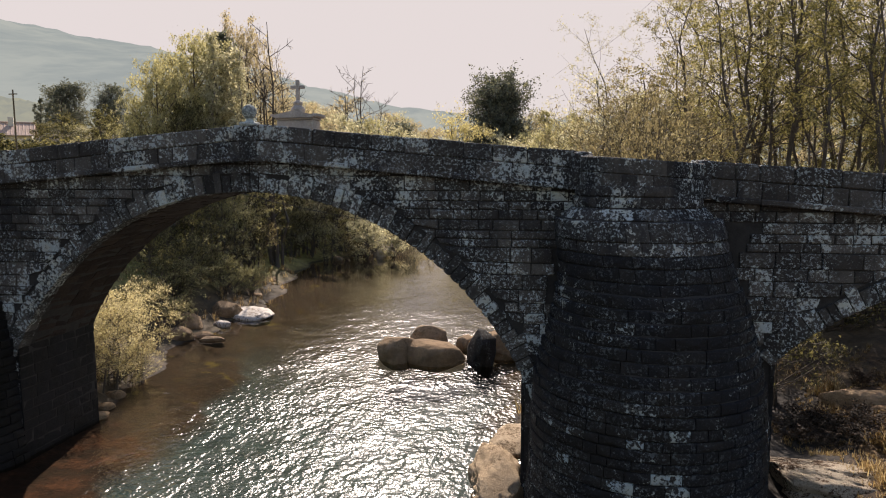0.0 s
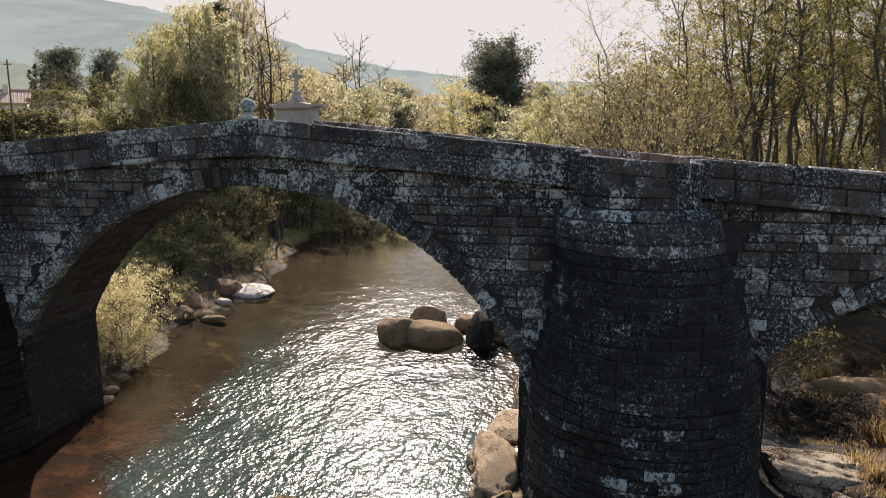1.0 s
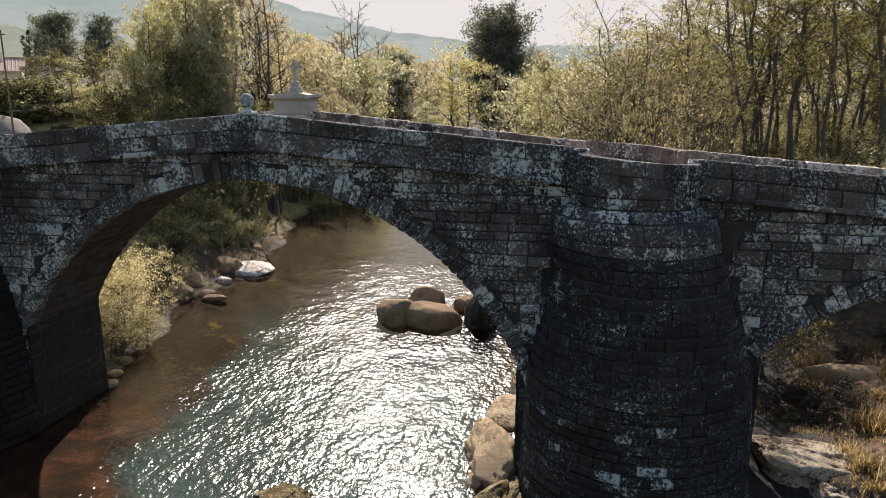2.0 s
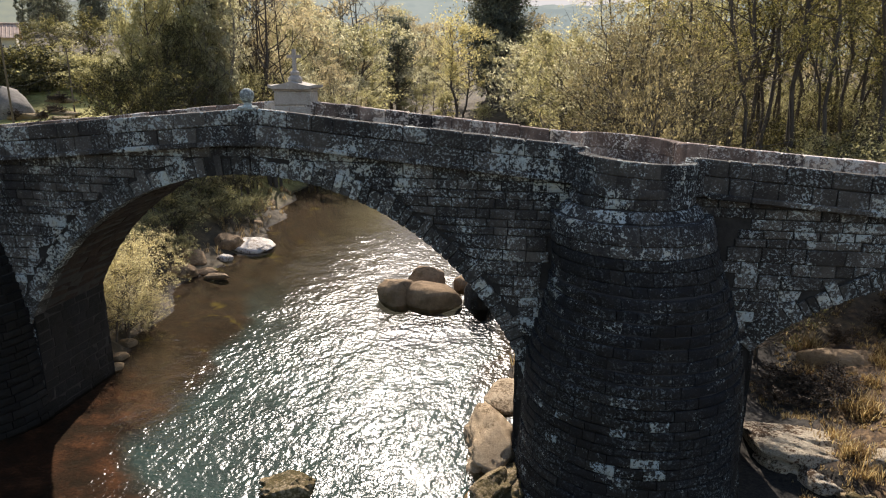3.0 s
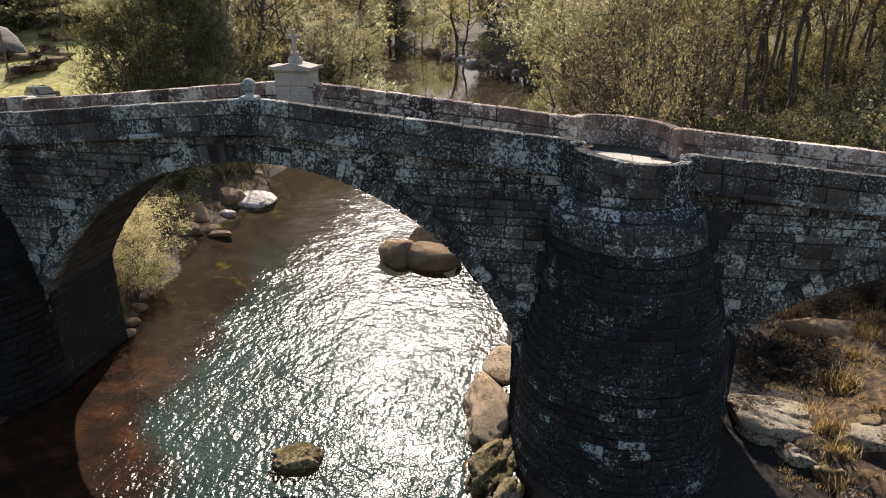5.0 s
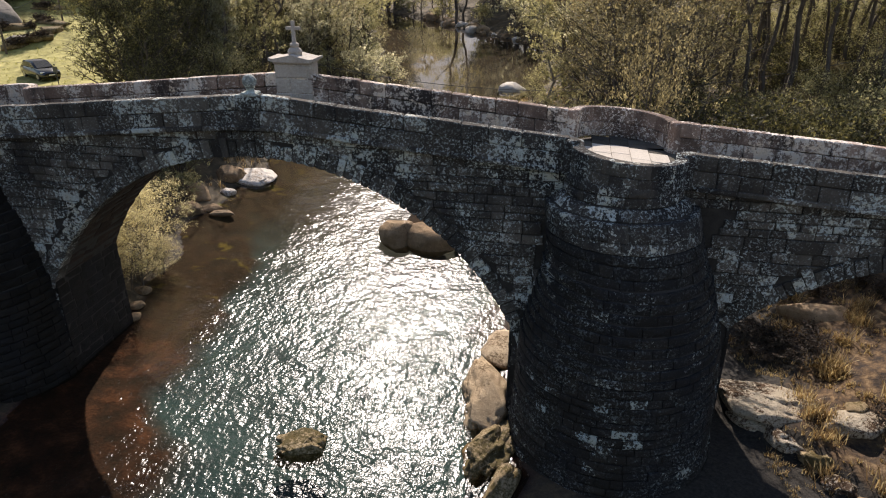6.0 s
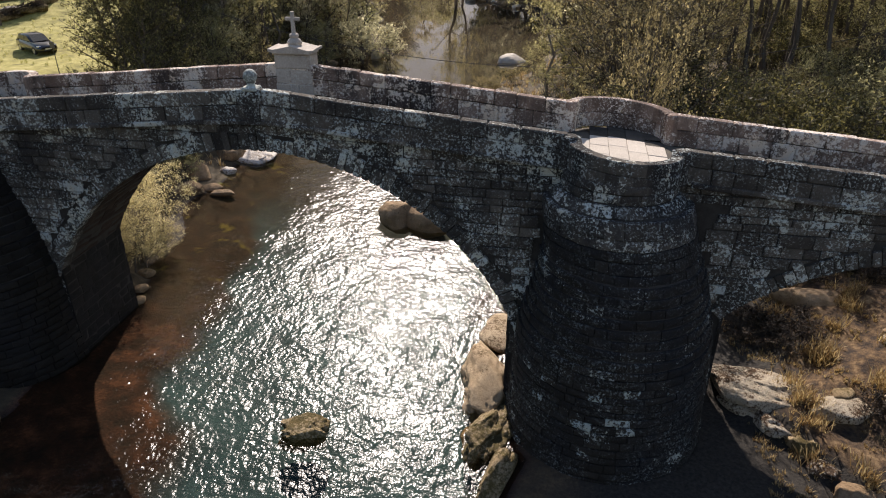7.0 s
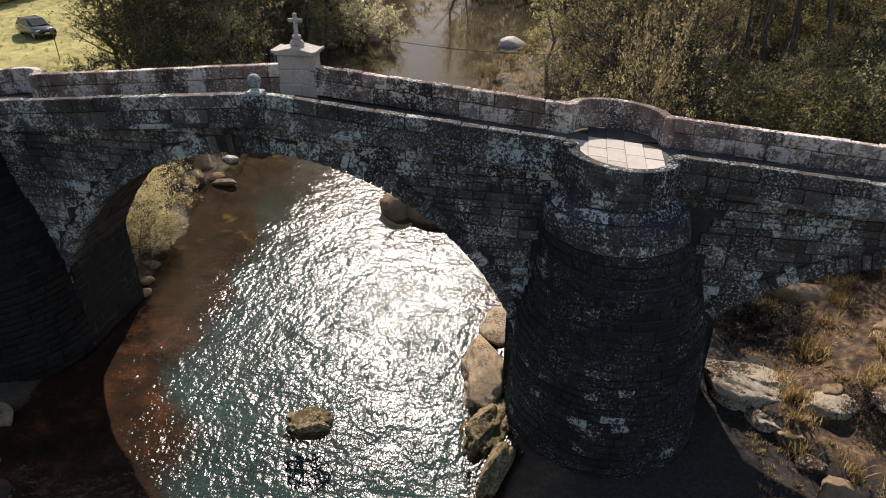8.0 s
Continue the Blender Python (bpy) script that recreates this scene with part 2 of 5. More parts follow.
def ground_mat():
    m, nt, out = material("ground")
    p = place_of(nt)
    xyz = node(nt, "ShaderNodeSeparateXYZ", Vector=p)
    big, middle, fine = noise_of(nt, p, 0.12, 4), noise_of(nt, p, 0.9, 5, 0.65), noise_of(nt, p, 9, 5, 0.7)
    grass = ramp_of(nt, middle, (0.3, (0.14, 0.125, 0.035)), (0.5, (0.3, 0.27, 0.075)), (0.72, (0.46, 0.4, 0.15)))
    earth = ramp_of(nt, middle, (0.3, (0.025, 0.02, 0.012)), (0.5, (0.065, 0.048, 0.026)), (0.7, (0.15, 0.11, 0.06)))
    straw = ramp_of(nt, noise_of(nt, place_of(nt, 1, 1, 3), 2.2, 6, 0.7), (0.4, (0.02, 0.011, 0.006)), (0.54, (0.1, 0.058, 0.026)), (0.7, (0.27, 0.18, 0.09)))
    # meadow to the west, dry bank to the east, leaf mould in the woods
    west = node(nt, "ShaderNodeMapRange", Value=xyz.outputs[0], From_Min=-22.0, From_Max=-27.0).outputs[0]
    east = node(nt, "ShaderNodeMapRange", Value=sums(nt, "ADD", xyz.outputs[1], sums(nt, "MULTIPLY", middle, 8.0)), From_Min=36.0, From_Max=31.0).outputs[0]
    right = node(nt, "ShaderNodeMapRange", Value=xyz.outputs[0], From_Min=1.0, From_Max=4.0).outputs[0]
    col = mix_of(nt, sums(nt, "MULTIPLY", east, right), earth, straw)
    meadow = node(nt, "ShaderNodeMapRange", Value=xyz.outputs[1], From_Min=112.0, From_Max=104.0).outputs[0]
    col = mix_of(nt, sums(nt, "MULTIPLY", sums(nt, "MULTIPLY", west, meadow), ramp_of(nt, big, (0.25, 0.5), (0.5, 1.0))), col, grass)
    bed = ramp_of(nt, sums(nt, "ADD", sums(nt, "MULTIPLY", middle, 0.8), sums(nt, "MULTIPLY", fine, 0.2)),
                  (0.38, (0.008, 0.004, 0.003)), (0.53, (0.036, 0.014, 0.008)), (0.68, (0.13, 0.056, 0.03)))
    olive = ramp_of(nt, middle, (0.38, (0.006, 0.003, 0.002)), (0.66, (0.034, 0.017, 0.008)))
    bar = node(nt, "ShaderNodeMapRange", Value=sums(nt, "ADD", xyz.outputs[1], sums(nt, "MULTIPLY", big, 4.0)), From_Min=23.5, From_Max=26.5).outputs[0]
    bed = mix_of(nt, bar, bed, olive)
    weed = ramp_of(nt, noise_of(nt, p, 0.55, 4, 0.6), (0.6, 0.0), (0.67, 0.8))
    bed = mix_of(nt, sums(nt, "MULTIPLY", weed, bar), bed, (0.16, 0.14, 0.022))
    # deep bed carries the water's teal and the sky's reflection in its colour
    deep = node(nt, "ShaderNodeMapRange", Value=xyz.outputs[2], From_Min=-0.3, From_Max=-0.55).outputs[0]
    # upstream it turns dark brown, for the trees mirrored there
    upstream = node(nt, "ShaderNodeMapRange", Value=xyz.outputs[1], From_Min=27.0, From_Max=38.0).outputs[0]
    mirror_tint = mix_of(nt, upstream, ramp_of(nt, middle, (0.35, (0.017, 0.058, 0.082)), (0.65, (0.032, 0.098, 0.13))), (0.009, 0.008, 0.006))
    bed = mix_of(nt, deep, bed, mirror_tint)
    # the bridge's shadow on the low east shore, put into the ground colour
    shore_shade = node(nt, "ShaderNodeMapRange", Value=sums(nt, "ADD", xyz.outputs[2], sums(nt, "MULTIPLY", middle, 0.5)), From_Min=1.22, From_Max=1.02).outputs[0]
    col = mix_of(nt, sums(nt, "MULTIPLY", shore_shade, right), col, ramp_of(nt, fine, (0.35, (0.012, 0.01, 0.008)), (0.65, (0.04, 0.033, 0.025))))
    wet = node(nt, "ShaderNodeMapRange", Value=xyz.outputs[2], From_Min=0.1, From_Max=0.0).outputs[0]
    col = mix_of(nt, wet, col, bed)
    col = mix_of(nt, 0.3, col, ramp_of(nt, fine, (0.3, 0.2), (0.7, 0.85)), "OVERLAY")
    h = sums(nt, "ADD", middle, sums(nt, "MULTIPLY", fine, 0.5))
    b = node(nt, "ShaderNodeBsdfPrincipled", Base_Color=col, Roughness=0.95, Normal=bump_of(nt, h, 0.9, 0.12))
    nt.links.new(b.outputs[0], out.inputs[0])
    return m


def water_mat():
    """Clear brown water: a tinted see-through body under a rippled, glossy skin."""
    m, nt, out = material("river_water")
    xyz = node(nt, "ShaderNodeSeparateXYZ", Vector=place_of(nt))
    flow = place_of(nt, 1.0, 0.75, 1.0)
    calm = node(nt, "ShaderNodeMapRange", Value=xyz.outputs[1], From_Min=42.0, From_Max=66.0, To_Min=1.0, To_Max=0.035).outputs[0]
    lee = node(nt, "ShaderNodeMapRange", Value=sums(nt, "ADD", xyz.outputs[0], sums(nt, "MULTIPLY", noise_of(nt, flow, 0.35, 3), 7.0)), From_Min=-13.0, From_Max=-7.5, To_Min=0.14, To_Max=1.0).outputs[0]
    reach = node(nt, "ShaderNodeMapRange", Value=xyz.outputs[1], From_Min=24.0, From_Max=38.0, To_Min=1.0, To_Max=0.72).outputs[0]
    gust = node(nt, "ShaderNodeMapRange", Value=noise_of(nt, place_of(nt, 1.0, 0.6, 1.0), 0.42, 4, 0.6), From_Min=0.36, From_Max=0.6, To_Min=0.55, To_Max=1.15).outputs[0]
    still = sums(nt, "MULTIPLY", calm, lee)
    calm = sums(nt, "MULTIPLY", sums(nt, "MULTIPLY", calm, gust), sums(nt, "MULTIPLY", lee, reach))
    h = sums(nt, "ADD", sums(nt, "MULTIPLY", noise_of(nt, flow, 1.0, 1, 0.5), 0.5), sums(nt, "MULTIPLY", noise_of(nt, flow, 4.4, 2.4, 0.52), 0.42))
    h = sums(nt, "MULTIPLY", h, calm)
    n = bump_of(nt, h, 1.0, 0.19)
    facing = node(nt, "ShaderNodeLayerWeight", Blend=0.5, Normal=n).outputs["Facing"]
    fres = sums(nt, "ADD", 0.02, sums(nt, "MULTIPLY", sums(nt, "POWER", facing, 5.0), 0.98))
    clear = node(nt, "ShaderNodeBsdfTransparent", Color=(0.74, 0.67, 0.56))
    # crisp skin, and the spread of ripples too fine to see
    crisp = node(nt, "ShaderNodeBsdfGlossy", Color=(1.0, 1.0, 1.0), Roughness=sums(nt, "ADD", 0.02, sums(nt, "MULTIPLY", still, 0.08)), Normal=n)
    fine = node(nt, "ShaderNodeBsdfGlossy", Color=(1.0, 1.0, 1.0), Roughness=sums(nt, "ADD", 0.03, sums(nt, "MULTIPLY", still, 0.24)), Normal=n)
    crisp.distribution = fine.distribution = "BECKMANN"
    gloss = node(nt, "ShaderNodeMixShader", Fac=0.58, i1=crisp.outputs[0], i2=fine.outputs[0])
    s = node(nt, "ShaderNodeMixShader", Fac=fres, i1=clear.outputs[0], i2=gloss.outputs[0])
    nt.links.new(s.outputs[0], out.inputs[0])
    return m


def hill_mat(name, a, b, haze_glow, amount):
    """Far wooded hills; the haze of distance is a glow mixed into the material."""
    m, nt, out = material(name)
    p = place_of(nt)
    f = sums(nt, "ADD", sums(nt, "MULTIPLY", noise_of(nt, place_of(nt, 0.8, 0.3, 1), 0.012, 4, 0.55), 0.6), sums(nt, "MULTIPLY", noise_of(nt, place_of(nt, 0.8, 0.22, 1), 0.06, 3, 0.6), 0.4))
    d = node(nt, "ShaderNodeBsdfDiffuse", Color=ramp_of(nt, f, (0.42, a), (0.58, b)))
    e = node(nt, "ShaderNodeEmission", Color=haze_glow, Strength=1.0)
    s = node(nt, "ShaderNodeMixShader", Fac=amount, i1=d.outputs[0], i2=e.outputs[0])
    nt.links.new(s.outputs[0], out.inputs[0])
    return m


GROUND, WATER = ground_mat(), water_mat()

# ---------------------------------------------------------------- building helpers
rng = random.Random(7)


def mesh_of(name, verts, faces, smooth=False):
    me = bpy.data.meshes.new(name)
    me.from_pydata([tuple(v) for v in verts], [], faces)
    if smooth:
        me.polygons.foreach_set("use_smooth", [True] * len(me.polygons))
    return me


def thing(name, loc, label, category, group="", kind=""):
    e = new(name)
    e.empty_display_size = 0.3
    e.matrix_basis = Matrix.Translation(loc)
    return tagged(e, label, category, group, kind)


def part(name, data, mat, parent, label="", kind=""):
    """Links a mesh, given in world places, as one object under a thing or a part."""
    if isinstance(data, bmesh.types.BMesh):
        me = bpy.data.meshes.new(name)
        data.to_mesh(me)
        data.free()
    elif isinstance(data, tuple):
        me = mesh_of(name, *data)
    else:
        me = data
    me.materials.clear()
    me.materials.append(mat)
    ob = new(name, me)
    if parent is not None:
        ob.parent = parent
        ob.matrix_parent_inverse = Matrix.Translation(-parent.matrix_basis.translation)
    return tagged(ob, label, "", "", kind)


def whole(name, data, mat, label, category, kind="", group=""):
    ob = part(name, data, mat, None)
    return tagged(ob, label, category, group, kind)


CB_V = [(i, j, k, a) for i in (0, 1) for j in (0, 1) for k in (0, 1) for a in (0, 1, 2)]
CB_I = {v: n for n, v in enumerate(CB_V)}


def cbox_faces():
    f = []
    for a in range(3):
        b, c = (a + 1) % 3, (a + 2) % 3
        for s in (0, 1):
            q = []
            for p, r in ((0, 0), (1, 0), (1, 1), (0, 1)):
                t = [0, 0, 0]
                t[a], t[b], t[c] = s, p, r
                q.append(CB_I[(*t, a)])
            f.append(q if s else q[::-1])
        for p in (0, 1):
            for r in (0, 1):
                t0, t1 = [0, 0, 0], [0, 0, 0]
                t0[b], t0[c], t0[a] = p, r, 0
                t1[b], t1[c], t1[a] = p, r, 1
                q = [CB_I[(*t0, b)], CB_I[(*t1, b)], CB_I[(*t1, c)], CB_I[(*t0, c)]]
                f.append(q if (p + r) % 2 else q[::-1])
    for i in (0, 1):
        for j in (0, 1):
            for k in (0, 1):
                q = [CB_I[(i, j, k, a)] for a in range(3)]
                f.append(q if (i + j + k) % 2 else q[::-1])
    return f


CB_F = cbox_faces()


def cbox(u0, u1, v0, v1, d0, d1, c, place, jit=0.0):
    """A block with chamfered edges between those bounds, each vertex set by place(u, v, d). jit loosens its corners."""
    lo, hi = (u0, v0, d0), (u1, v1, d1)
    shift = {}
    if jit:
        for i in (0, 1):
            for j in (0, 1):
                for k in (0, 1):
                    shift[i, j, k] = [rng.uniform(-jit, jit) for _ in range(3)]
    out = []
    for i, j, k, a in CB_V:
        t = [hi[n] if s else lo[n] for n, s in enumerate((i, j, k))]
        for n, s in enumerate((i, j, k)):
            if n != a:
                t[n] += -c if s else c
        if jit:
            t = [q + w for q, w in zip(t, shift[i, j, k])]
        out.append(place(*t))
    return out, CB_F


def chip(u0, u1, v0, v1, depth, proud, c, place, jit=0.012):
    """A facing stone: its chamfered front and its sides, running back into the wall."""
    vs, fs = [], []
    js = [(rng.uniform(-jit, jit), rng.uniform(-jit, jit), rng.uniform(-jit, jit)) for _ in range(4)]
    corners = [(u0, v0, 1, 1), (u1, v0, -1, 1), (u1, v1, -1, -1), (u0, v1, 1, -1)]
    for lvl, (d, ins) in enumerate(((-depth, 0.0), (proud - c, 0.0), (proud, c * 1.1))):
        for (u, v, su, sv), (a, b, e) in zip(corners, js):
            vs.append(place(u + su * ins + a, v + sv * ins + b, d + (e * 0.7 if lvl else 0)))
    um, vm = (u0 + u1) / 2 + rng.uniform(-0.1, 0.1) * (u1 - u0), (v0 + v1) / 2
    vs.append(place(um, vm, proud + rng.uniform(0.0, 0.022)))
    for n in range(4):
        m = (n + 1) % 4
        fs += [(n, m, 4 + m, 4 + n), (4 + n, 4 + m, 8 + m, 8 + n), (8 + n, 8 + m, 12)]
    return vs, fs


def joined(list_of):
    vs, fs = [], []
    for v, f in list_of:
        o = len(vs)
        vs += v
        fs += [tuple(i + o for i in q) for q in f]
    return vs, fs


def tube(points, radii, sides=6):
    """A tapered limb along points."""
    vs, fs = [], []
    n = len(points)
    for i, (p, r) in enumerate(zip(points, radii)):
        a = Vector(points[max(i - 1, 0)])
        b = Vector(points[min(i + 1, n - 1)])
        t = (b - a).normalized()
        s = t.cross(Vector((0.31, 0.95, 0.05))).normalized()
        w = t.cross(s)
        for k in range(sides):
            g = 2 * math.pi * k / sides
            vs.append(tuple(Vector(p) + s * (r * math.cos(g)) + w * (r * math.sin(g))))
    for i in range(n - 1):
        for k in range(sides):
            m = (k + 1) % sides
            fs.append((i * sides + k, i * sides + m, (i + 1) * sides + m, (i + 1) * sides + k))
    fs.append(tuple(range(sides))[::-1])
    fs.append(tuple((n - 1) * sides + k for k in range(sides)))
    return vs, fs


def lathe(profile, cx, cy, sides=32, a0=0.0, a1=360.0, squash=1.0):
    vs, fs = [], []
    full = a1 - a0 >= 359.9
    cols = sides if full else sides + 1
    for r, z in profile:
        for k in range(cols):
            g = radians(a0 + (a1 - a0) * k / sides)
            vs.append((cx + r * math.cos(g), cy + r * squash * math.sin(g), z))
    for i in range(len(profile) - 1):
        for k in range(sides):
            m = (k + 1) % cols
            fs.append((i * cols + k, i * cols + m, (i + 1) * cols + m, (i + 1) * cols + k))
    fs.append(tuple(range(cols))[::-1])
    fs.append(tuple((len(profile) - 1) * cols + k for k in range(cols)))
    return vs, fs


# ---------------------------------------------------------------- ground and river
SY = [-600, 0, 10, 19, 25, 27, 31, 36, 40, 46, 52, 58, 66, 72, 78, 90, 110, 122, 134, 150, 600]
SL = [-26, -18, -17.3, -16.6, -16.4, -17, -18.3, -19.4, -18.8, -19.5, -21, -22.8, -24.5, -24, -18.8, -22, -29, -33, -37.5, -48, -300]
SR = [8, 3, 2, 1.2, 0.4, 0.3, 0.2, 0, -0.5, -1.5, -3.5, -6.3, -4, -1, -0.5, -1, -3, -14, -22, -35, -290]


def top_line(x):
    """Height of the parapet's top edge along the bridge."""
    return np.interp(x, [-60, -34, -15.64, -10.9, -7.3, 2.18, 9.47, 34, 60], [8.4, 8.6, 10.17, 10.59, 10.88, 10.02, 9.44, 7.5, 6.9])


def ground_z(x, y):
    x, y = np.asarray(x, float), np.asarray(y, float)
    xl = np.interp(y, SY, SL) + 0.5 * np.sin(y * 0.9) * (np.abs(y - 21) > 4)
    xr = np.interp(y, SY, SR) + 0.4 * np.sin(y * 1.1 + 1) * (np.abs(y - 21) > 4)
    dr, dl = x - xr, xl - x
    zr = np.interp(dr, [0, 0.6, 2, 5, 10, 20, 45, 120, 400], [0, 0.3, 0.65, 1.1, 2.0, 3.6, 4.8, 7, 10])
    low = np.interp(dr, [0, 0.6, 2, 5, 10, 14, 20, 45, 120, 400], [0, 0.2, 0.35, 0.5, 0.9, 2.0, 3.4, 4.8, 7, 10])
    zr = zr + (low - zr) * np.clip((34 - y) / 6, 0, 1)
    shore = np.interp(dr, [0, 0.6, 2, 5, 10, 14, 20, 45, 120, 400], [0, 0.2, 0.3, 0.4, 0.55, 0.8, 2.6, 4.8, 7, 10])
    zr = zr + (shore - zr) * np.clip((20.2 - y) / 2.5, 0, 1)
    zl = np.interp(dl, [0, 0.8, 2.5, 5, 9, 14, 30, 90, 400], [0, 0.35, 0.9, 2.0, 3.1, 3.7, 4.0, 6.5, 14])
    # the east bank breaks off along the slab to a low shore, coloured dark for shade
    brink = np.interp(y, [12, 14, 16.2, 17.7, 19, 19.6, 20.2, 21.95, 23], [13.0, 12.3, 11.6, 10.75, 10.2, 9.4, 8.7, 7.9, 7.2])
    drop = np.clip(0.5 - (x - brink) / 0.5, 0, 1) * np.clip((23.5 - y) / 1.0, 0, 1)
    zr = zr + (np.minimum(zr, 0.16) - zr) * drop
    ins = np.minimum(-dr, -dl)
    bed = -np.interp(-dl - np.clip((19 - y) * 0.6, 0, 3.6), [0, 1.0, 3.4, 5.2, 9], [0, 0.14, 0.22, 0.7, 1.2])
    bed = np.maximum(bed, -np.interp(-dr, [0, 1, 3, 6], [0, 0.35, 0.9, 1.2]))
    z = np.where(dr > 0, zr, np.where(dl > 0, zl, bed))
    bumps = 0.16 * np.sin(x * 1.3 + 2 * np.sin(y * 0.7)) * np.sin(y * 1.1 + np.sin(x * 0.8)) + 0.07 * np.sin(x * 3.1 + y) * np.sin(y * 2.7 - x)
    bumps = bumps + 0.35 * np.sin(x * 0.33 + 1) * np.sin(y * 0.29)
    z = z + bumps * (1 - 0.8 * drop * (dr > 0)) * np.clip((np.abs(ins) - 0.2) / 2.5, 0, 1) * np.where(ins > 0, 0.5, 1.0)
    # rough granite steps on the west terrace
    west = np.clip((-44 - x) / 18, 0, 1) * np.clip((y - 60) / 6, 0, 1)
    z = z + west * (0.17 * (y - 60)).clip(0, 12)
    # banks that carry the road up to both ends of the bridge
    deck = top_line(x) - 1.0
    ramp = deck - np.clip(np.abs(y - 21.2) - 2.2, 0, None) * 0.9
    end = np.clip((x - 19.5) / 3, 0, 1) + np.clip((-23 - x) / 3, 0, 1)
    return np.where((end > 0) & (ramp > z), z + (ramp - z) * end, z)


def axis(*runs):
    out = []
    for a, b, step in runs:
        out += list(np.arange(a, b, step))
    return out


def growing(a, b, n):
    return list(a + (b - a) * (np.linspace(0, 1, n) ** 2.6))


def build_ground():
    xs = growing(-70, -3500, 26)[::-1] + axis((-69, -30, 1.2), (-30, 20, 0.4), (20, 62, 1.4)) + growing(62, 3500, 26)
    ys = growing(4, -3500, 26)[::-1] + axis((4.5, 46, 0.4), (46, 152, 1.3)) + growing(152, 3500, 26)
    X, Y = np.meshgrid(xs, ys)
    Z = ground_z(X, Y)
    far = np.hypot(X, Y - 40)
    Z = np.where(far > 420, np.clip(Z, 1.0, None), Z)
    nx, ny = len(xs), len(ys)
    co = np.stack([X, Y, Z], -1).reshape(-1, 3)
    i = np.arange(nx * ny).reshape(ny, nx)
    q = np.stack([i[:-1, :-1], i[:-1, 1:], i[1:, 1:], i[1:, :-1]], -1).reshape(-1, 4)
    return quads_mesh("ground", co, q, True)


def quads_mesh(name, co, q, smooth=False):
    """A mesh from an array of places and an array of four-cornered faces."""
    me = bpy.data.meshes.new(name)
    me.vertices.add(len(co))
    me.vertices.foreach_set("co", np.asarray(co, np.float32).ravel())
    me.loops.add(len(q) * 4)
    me.loops.foreach_set("vertex_index", np.asarray(q, np.int32).ravel())
    me.polygons.add(len(q))
    me.polygons.foreach_set("loop_start", np.arange(len(q), dtype=np.int32) * 4)
    if smooth:
        me.polygons.foreach_set("use_smooth", np.ones(len(q), bool))
    me.update(calc_edges=True)
    return me


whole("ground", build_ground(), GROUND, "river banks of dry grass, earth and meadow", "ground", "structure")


def build_water():
    ys = np.concatenate([np.arange(-60, 160, 2.0), np.array([200, 260, 340, 420])])
    vs, fs = [], []
    for y in ys:
        vs += [(float(np.interp(y, SY, SL)) - 3, float(y), 0.0), (float(np.interp(y, SY, SR)) + 3, float(y), 0.0)]
    for n in range(len(ys) - 1):
        fs.append((2 * n, 2 * n + 1, 2 * n + 3, 2 * n + 2))
    return vs, fs


whole("water", build_water(), WATER, "clear brown river with sun glitter", "river", "structure")

# ---------------------------------------------------------------- the bridge
Y_WALL, Y_BACK = 19.5, 23.1          # faces of the spandrel walls
A1 = (-7.58, -0.19, 9.1, -15.8, 0.63)   # arch: centre x, z, radius, springings
A2 = (13.0, -1.15, 8.0, 7.3, 18.7)
RING = 0.56

bridge = thing("stone_bridge", (-7.5, 21.2, 0), "old humpbacked granite bridge, lichen-crusted, over a river", "bridge")


def deck_z(x):
    return float(top_line(x)) - 0.98


def cornice_z(x):
    return float(top_line(x)) - 0.88


def build_core():
    """The solid of the bridge: rubble body with two arches through it."""
    prof = []
    for x in np.arange(-34, A1[3], 1.0):
        prof.append((float(x), -2.0))
    for cx, cz, r, a, b in (A1, A2):
        prof.append((a, -2.0))
        for n in range(61):
            x = a + (b - a) * (0.5 - 0.5 * math.cos(math.pi * n / 60))
            prof.append((x, cz + math.sqrt(max(r * r - (x - cx) ** 2, 0)) + 0.05))
        prof.append((b, -2.0))
    for x in np.arange(19.7, 35, 1.0):
        prof.append((float(x), -2.0))
    vs, fs = [], []
    for x, z in prof:
        t = deck_z(x) - 0.06
        vs += [(x, Y_WALL + 0.05, z), (x, Y_WALL + 0.05, t), (x, Y_BACK - 0.05, z), (x, Y_BACK - 0.05, t)]
    for n in range(len(prof) - 1):
        a, b = 4 * n, 4 * n + 4
        fs += [(a, a + 2, b + 2, b)]
        if prof[n + 1][0] - prof[n][0] > 1e-6:
            fs += [(a, b, b + 1, a + 1), (a + 2, a + 3, b + 3, b + 2), (a + 1, b + 1, b + 3, a + 3)]
    fs += [(0, 1, 3, 2)]
    e = 4 * (len(prof) - 1)
    fs += [(e, e + 2, e + 3, e + 1)]
    return vs, fs


core = part("spandrel_wall", build_core(), MORTAR, bridge, "granite rubble body with mortar joints")


def face(u, v, d):
    return (u, Y_WALL - d, v)


def in_ring(x, z, extra=0.0):
    for cx, cz, r, a, b in (A1, A2):
        if math.hypot(x - cx, z - cz) < r + RING + extra and z > cz + math.sqrt(r * r - (cx - a) ** 2) - 0.2 and a - 0.6 < x < b + 0.6:
            return cx, cz, r + RING
    return None


